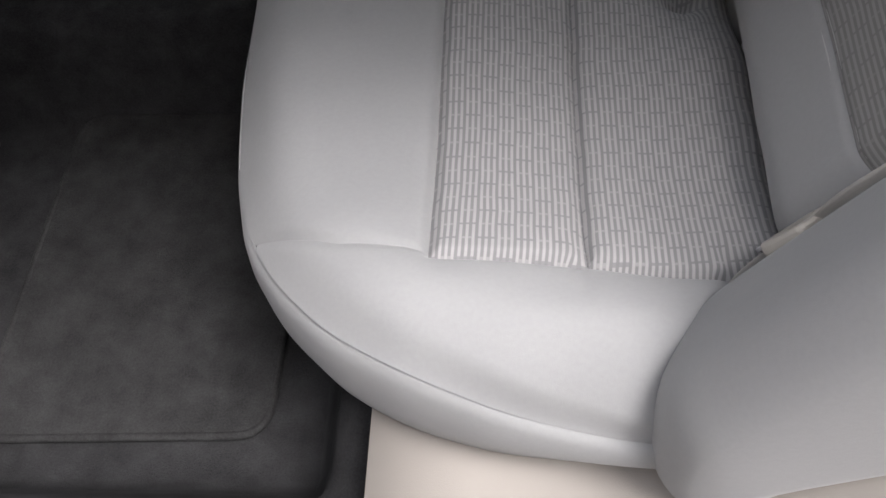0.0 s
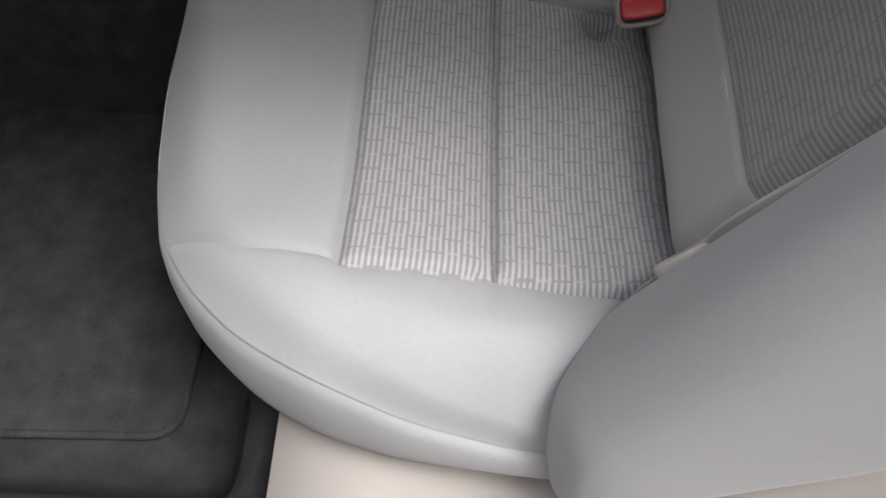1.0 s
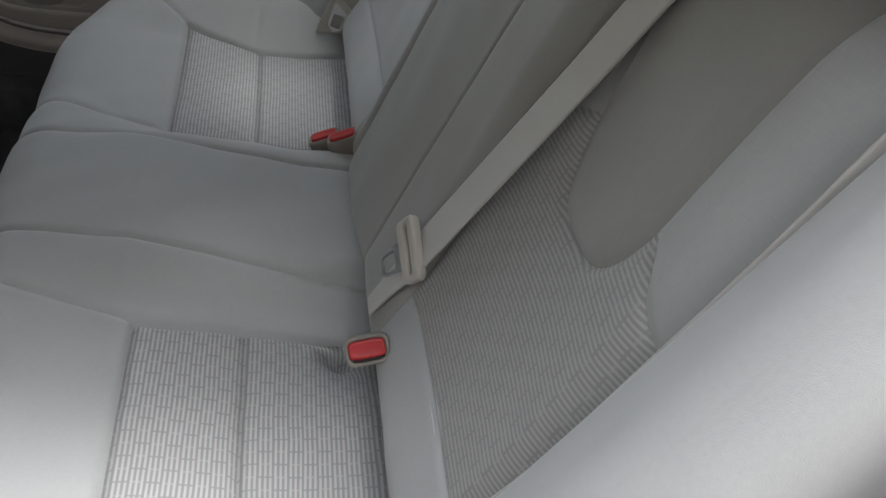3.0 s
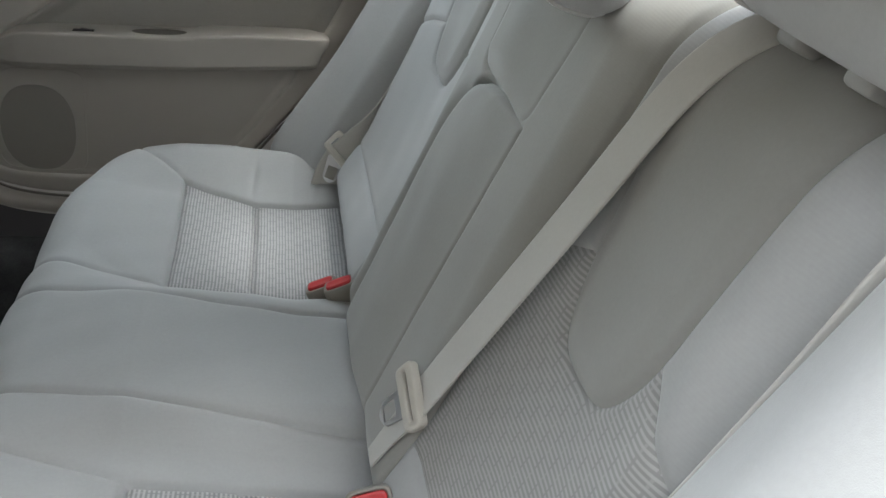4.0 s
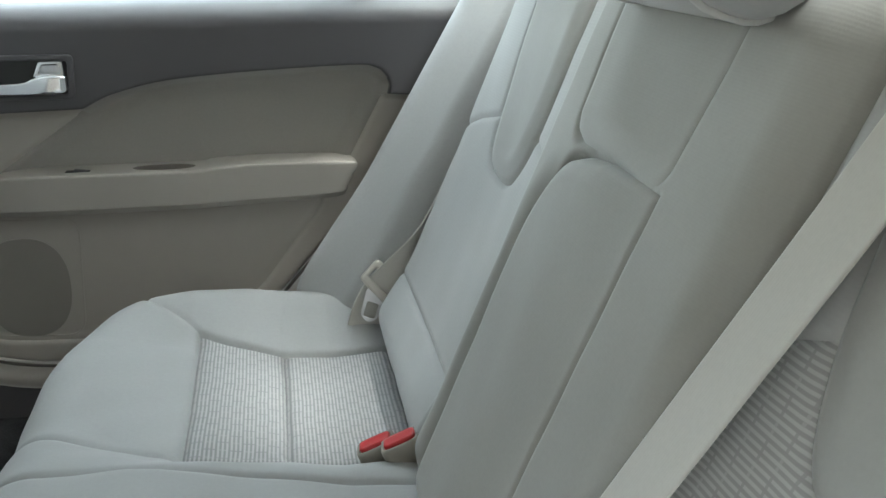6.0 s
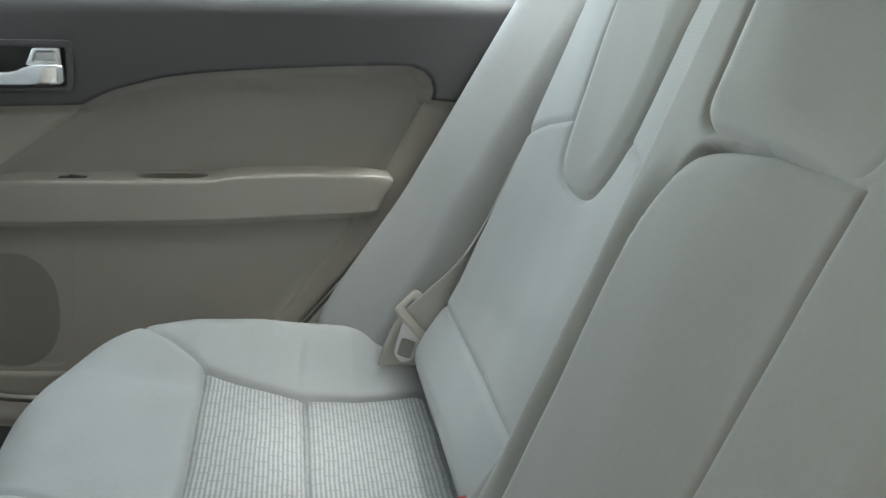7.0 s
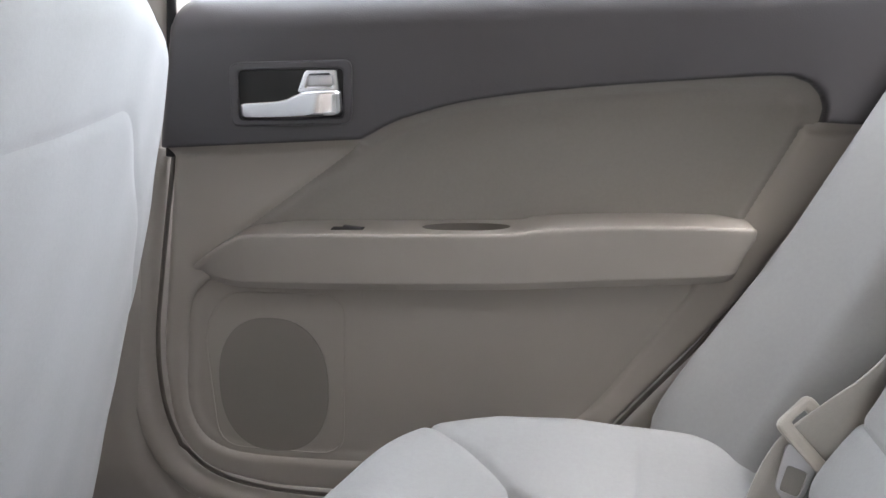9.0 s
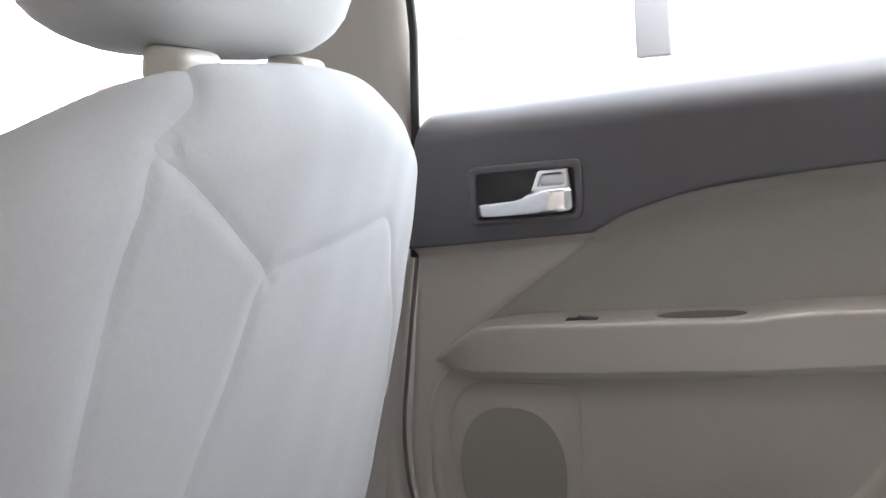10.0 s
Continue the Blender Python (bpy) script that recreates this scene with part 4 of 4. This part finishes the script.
def outer_side(side):
    """Door skins and lower body that close the cabin below the windows."""
    lab = "dark inner wall of the car body below the windows"
    if side == 1:
        wall_prism("wall_far", [(-1.75, 0.25), (0.75, 0.25), (0.75, 1.02), (-1.75, 1.02)], "y", 0.775, 0.80, M_DARK, lab)
    else:
        wall_prism("wall_near_front", [(-1.75, 0.25), (-0.80, 0.25), (-0.80, 1.02), (-1.75, 1.02)], "y", -0.80, -0.775, M_DARK, lab)
        wall_prism("wall_near_rear", [(0.10, 0.25), (0.75, 0.25), (0.75, 1.02), (0.24, 1.02)], "y", -0.80, -0.775, M_DARK, lab)
        wall_prism("wall_near_sill", [(-0.80, 0.20), (0.10, 0.20), (0.10, 0.385), (-0.80, 0.385)], "y", -0.80, -0.745, M_DARK, lab)


build_floor()
build_mat()
side_trim(1)
side_trim(-1)
pillars()
build_window()
build_roof()
outer_side(1)
outer_side(-1)
wall_prism("parcel_shelf", [(0.19, -0.68), (0.72, -0.68), (0.72, 0.68), (0.19, 0.68)], "z", 1.10, 1.13, M_LINER, "pale cloth parcel shelf behind the backrest")
wall_prism("wall_front", [(-0.80, 0.25), (0.80, 0.25), (0.80, 0.98), (-0.80, 0.98)], "x", -1.78, -1.75, M_DARK, "dark firewall and dashboard front")
wall_prism("wall_rear", [(-0.80, 0.25), (0.80, 0.25), (0.80, 1.09), (-0.80, 1.09)], "x", 0.76, 0.79, M_DARK, "dark rear bulkhead of the cabin")


# ---- front seats ----
def front_seat(yc, label, xo=-0.79):
    th = thing("front_seat", label, "car seat", "front seats")
    A, B = grid(-0.40, 0.40, 0.0, 0.80, 0.0032)
    lean = radians(14)

    def place(a, s):
        # flat middle, rounded sides, shoulders that fall away towards the edges
        half, r = 0.29, 0.055
        flat = half - r
        e = np.abs(a)
        bend = np.clip((e - flat) / r, 0, math.pi / 2)
        past = np.maximum(e - flat - r * math.pi / 2, 0)
        y = np.sign(a) * (np.minimum(e, flat) + r * np.sin(bend))
        y = y * (1 - 0.10 * step01(s, 0.50, 0.70) - 0.12 * step01(-s, -0.48, -0.10))
        depth = -r * (1 - np.cos(bend)) - past + 0.035 * (1 - np.clip(e / 0.27, 0, 1.3) ** 2)
        top = 0.638 - 0.072 * np.clip(e / 0.29, 0, 1.2) ** 2.6
        rt = 0.05
        over = np.clip((s - top) / rt, 0, None)
        bt = np.minimum(over, math.pi / 2)
        h = np.minimum(s, top) + rt * np.sin(bt)
        depth = depth - rt * (1 - np.cos(bt))
        rest = np.maximum(over - bt, 0) * rt
        x = xo + h * math.sin(lean) + depth * math.cos(lean) - rest
        z = 0.43 + h * math.cos(lean) - depth * math.sin(lean) - 0.45 * rest
        return np.stack([x, yc + y, z], -1)

    pocket = sdf_poly(rounded([(-0.090, 0.566), (0.124, 0.576), (0.205, 0.45), (0.255, 0.32), (0.29, 0.10), (-0.20, 0.10), (-0.15, 0.42), (-0.115, 0.49)], 0.02))
    shoulder = sdf_poly(rounded([(-0.087, 0.567), (-0.138, 0.606), (-0.194, 0.646), (-0.150, 0.672), (-0.105, 0.73), (-0.105, 0.9), (0.6, 0.9), (0.6, -0.1), (0.15, -0.1), (0.10, 0.52), (-0.06, 0.52)], 0.012))
    middle = sdf_poly(rounded([(-0.194, 0.646), (0.3, 0.646), (0.3, -0.1), (-0.245, -0.1), (-0.224, 0.47), (-0.210, 0.59)], 0.02))
    regions = [
        ("map_pocket", pocket, M_SEAT, "flat map pocket", {"deep": 0.30}),
        ("shoulder_panel", shoulder, M_SEAT, "", {"deep": 0.35}),
        ("middle_panel", middle, M_SEAT, "", {"deep": 0.35}),
        ("side_panel", None, M_SEAT, ""),
    ]
    sheet(th, A, B, place, regions, (1, 0, 0.1), 0.004, 0.006, puff=0.003, rumple=0.0016)
    c = Vector((xo + 0.105, yc - 0.005, 1.206))
    rings = []
    for k in np.linspace(-1, 1, 15):
        r = math.sqrt(max(0.0, 1 - abs(k) ** 4))
        rings.append([c + Vector((0.070 * math.copysign(abs(math.cos(a)) ** 0.7, math.cos(a)) * (0.6 + 0.4 * r) - 0.01, k * 0.148, 0.094 * math.copysign(abs(math.sin(a)) ** 0.75, math.sin(a)) * (0.55 + 0.45 * r))) for a in np.linspace(0, 2 * math.pi, 24, endpoint=False)])
    loft("headrest", rings, M_SEAT, th, "rounded cloth headrest")
    for dy in (-0.075, 0.075):
        tube("headrest_post", [(xo + 0.10, yc + dy, 1.06), (xo + 0.12, yc + dy, 1.20)], 0.0065, M_STEEL, th, "steel post", 10)
        box("collar", (0.034, 0.044, 0.024), pose(xo + 0.118, yc + dy, 1.102, 0, 14, 0), M_BELTPLASTIC, th, "pale plastic post collar", 0.007)
    box("front_face", (0.05, 0.40, 0.60), pose(xo - 0.045, yc, 0.75, 0, 14, 0), M_SEAT, th, "", 0.02)
    box("seat_cushion", (0.50, 0.50, 0.14), pose(xo - 0.31, yc, 0.52, 0, 4, 0), M_SEAT, th, "", 0.05, 5)
    box("seat_base", (0.44, 0.40, 0.10), pose(xo - 0.29, yc, 0.40), M_BLACK, th, "black seat frame", 0.01)
    for dy in (-0.17, 0.17):
        box("rail", (0.50, 0.035, 0.05), pose(xo - 0.27, yc + dy, 0.325), M_BLACK, th, "black steel seat rail", 0.006)
    return th


front_seat(0.32, "grey cloth front seat seen from behind with headrest")
front_seat(-0.32, "grey cloth driver seat over the dark footwell", -0.93)


# ---- outside ----
def outside():
    m, nt, b = nodes_of("asphalt")
    big, fine = noise_of(nt, 0.6, 5.0), noise_of(nt, 60.0, 4.0)
    nt.links.new(mix_colour(nt, calc(nt, "MULTIPLY_ADD", big, 0.5, calc(nt, "MULTIPLY", fine, 0.5)), (0.17, 0.158, 0.142), (0.36, 0.335, 0.3)), b.inputs["Base Color"])
    b.inputs["Roughness"].default_value = 0.9
    bump_of(nt, b, fine, 0.5, 0.01)
    A, B = np.meshgrid(np.linspace(-300, 300, 21), np.linspace(-300, 300, 21))
    g = sheet(None, A, B, lambda x, y: np.stack([x, y, 0 * x], -1), [("ground", None, m, "")], (0, 0, 1))[0]
    tagged(g, "pale sunlit concrete yard", "ground", kind="structure")
    dark = plastic("weathered_grey_paint", (0.05, 0.05, 0.052), 0.7, 60.0, 0.1)
    red = plastic("red_paint", (0.42, 0.12, 0.11), 0.6, 60.0, 0.1)
    leaf = carpet("far_foliage", (0.20, 0.215, 0.18))
    # dull dark brown for the added walls, keeps their bounce light low and warm
    wall_paint = plastic("unseen_wall_dark", (0.165, 0.148, 0.128), 0.9, 40.0, 0.4, 0.2)
    pale = plastic("pale_paint", (0.55, 0.55, 0.54), 0.6, 60.0, 0.1)
    post = thing("utility_post", "slim grey post with a meter box in the yard", "post")
    tube("pole", [(-1.18, 8.1, 0.0), (-1.18, 8.1, 3.4)], 0.03, pale, post, "pale steel pole", 12)
    box("meter_box", (0.30, 0.20, 0.56), pose(-1.185, 7.94, 1.72), dark, post, "grey steel meter box", 0.02)
    for cx, cy, cz in ((-2.76, 8.0, 1.82), (-7.0, 8.1, 1.66)):
        sign = thing("barrier_board", "low pale red barrier board on two posts", "barrier", "barrier boards in the yard")
        box("board", (0.60, 0.05, 0.07), pose(cx, cy, cz, 0, -3, 0), red, sign, "red painted board", 0.01)
        for dx in (-0.22, 0.22):
            box("leg", (0.04, 0.04, cz - 0.02), pose(cx + dx, cy + 0.045, (cz - 0.02) / 2), pale, sign, "pale leg", 0.008)
    rng = np.random.RandomState(5)
    verts, faces = [], []
    for n in range(2400):
        x, y = rng.uniform(3.7, 6.8), rng.uniform(29.6, 30.6)
        top = 1.36 + 0.07 * math.sin(x * 3.1) + 0.05 * math.sin(x * 7.3 + 1)
        c = np.array([x, y, top * rng.rand() ** 0.6])
        r = rng.uniform(0.04, 0.11)
        q = rng.normal(size=(3, 3))
        q /= np.linalg.norm(q, axis=1, keepdims=True)
        i = len(verts)
        verts += [c + r * v for v in q] + [c - r * q.mean(0)]
        faces += [(i, i + 1, i + 2), (i, i + 1, i + 3), (i + 1, i + 2, i + 3), (i, i + 2, i + 3)]
    hedge = mesh_part("hedge", verts, faces, leaf, None, smooth=False)
    tagged(hedge, "low pale hedge across the yard", "hedge", kind="stuff")
    # two unseen walls, added only to hold back sky light from side and front
    wall_prism("unseen_wall_behind", [(-8.0, 0.0), (8.0, 0.0), (8.0, 3.2), (-8.0, 3.2)], "y", -2.5, -2.3, wall_paint, "plain dull brown unseen wall added beside the car to block light", category="wall")
    wall_prism("unseen_wall_ahead", [(-2.28, 0.0), (1.8, 0.0), (1.8, 3.2), (-2.28, 3.2)], "x", -3.8, -3.6, wall_paint, "plain dull brown unseen wall added in front of the car to block light", category="wall")


outside()
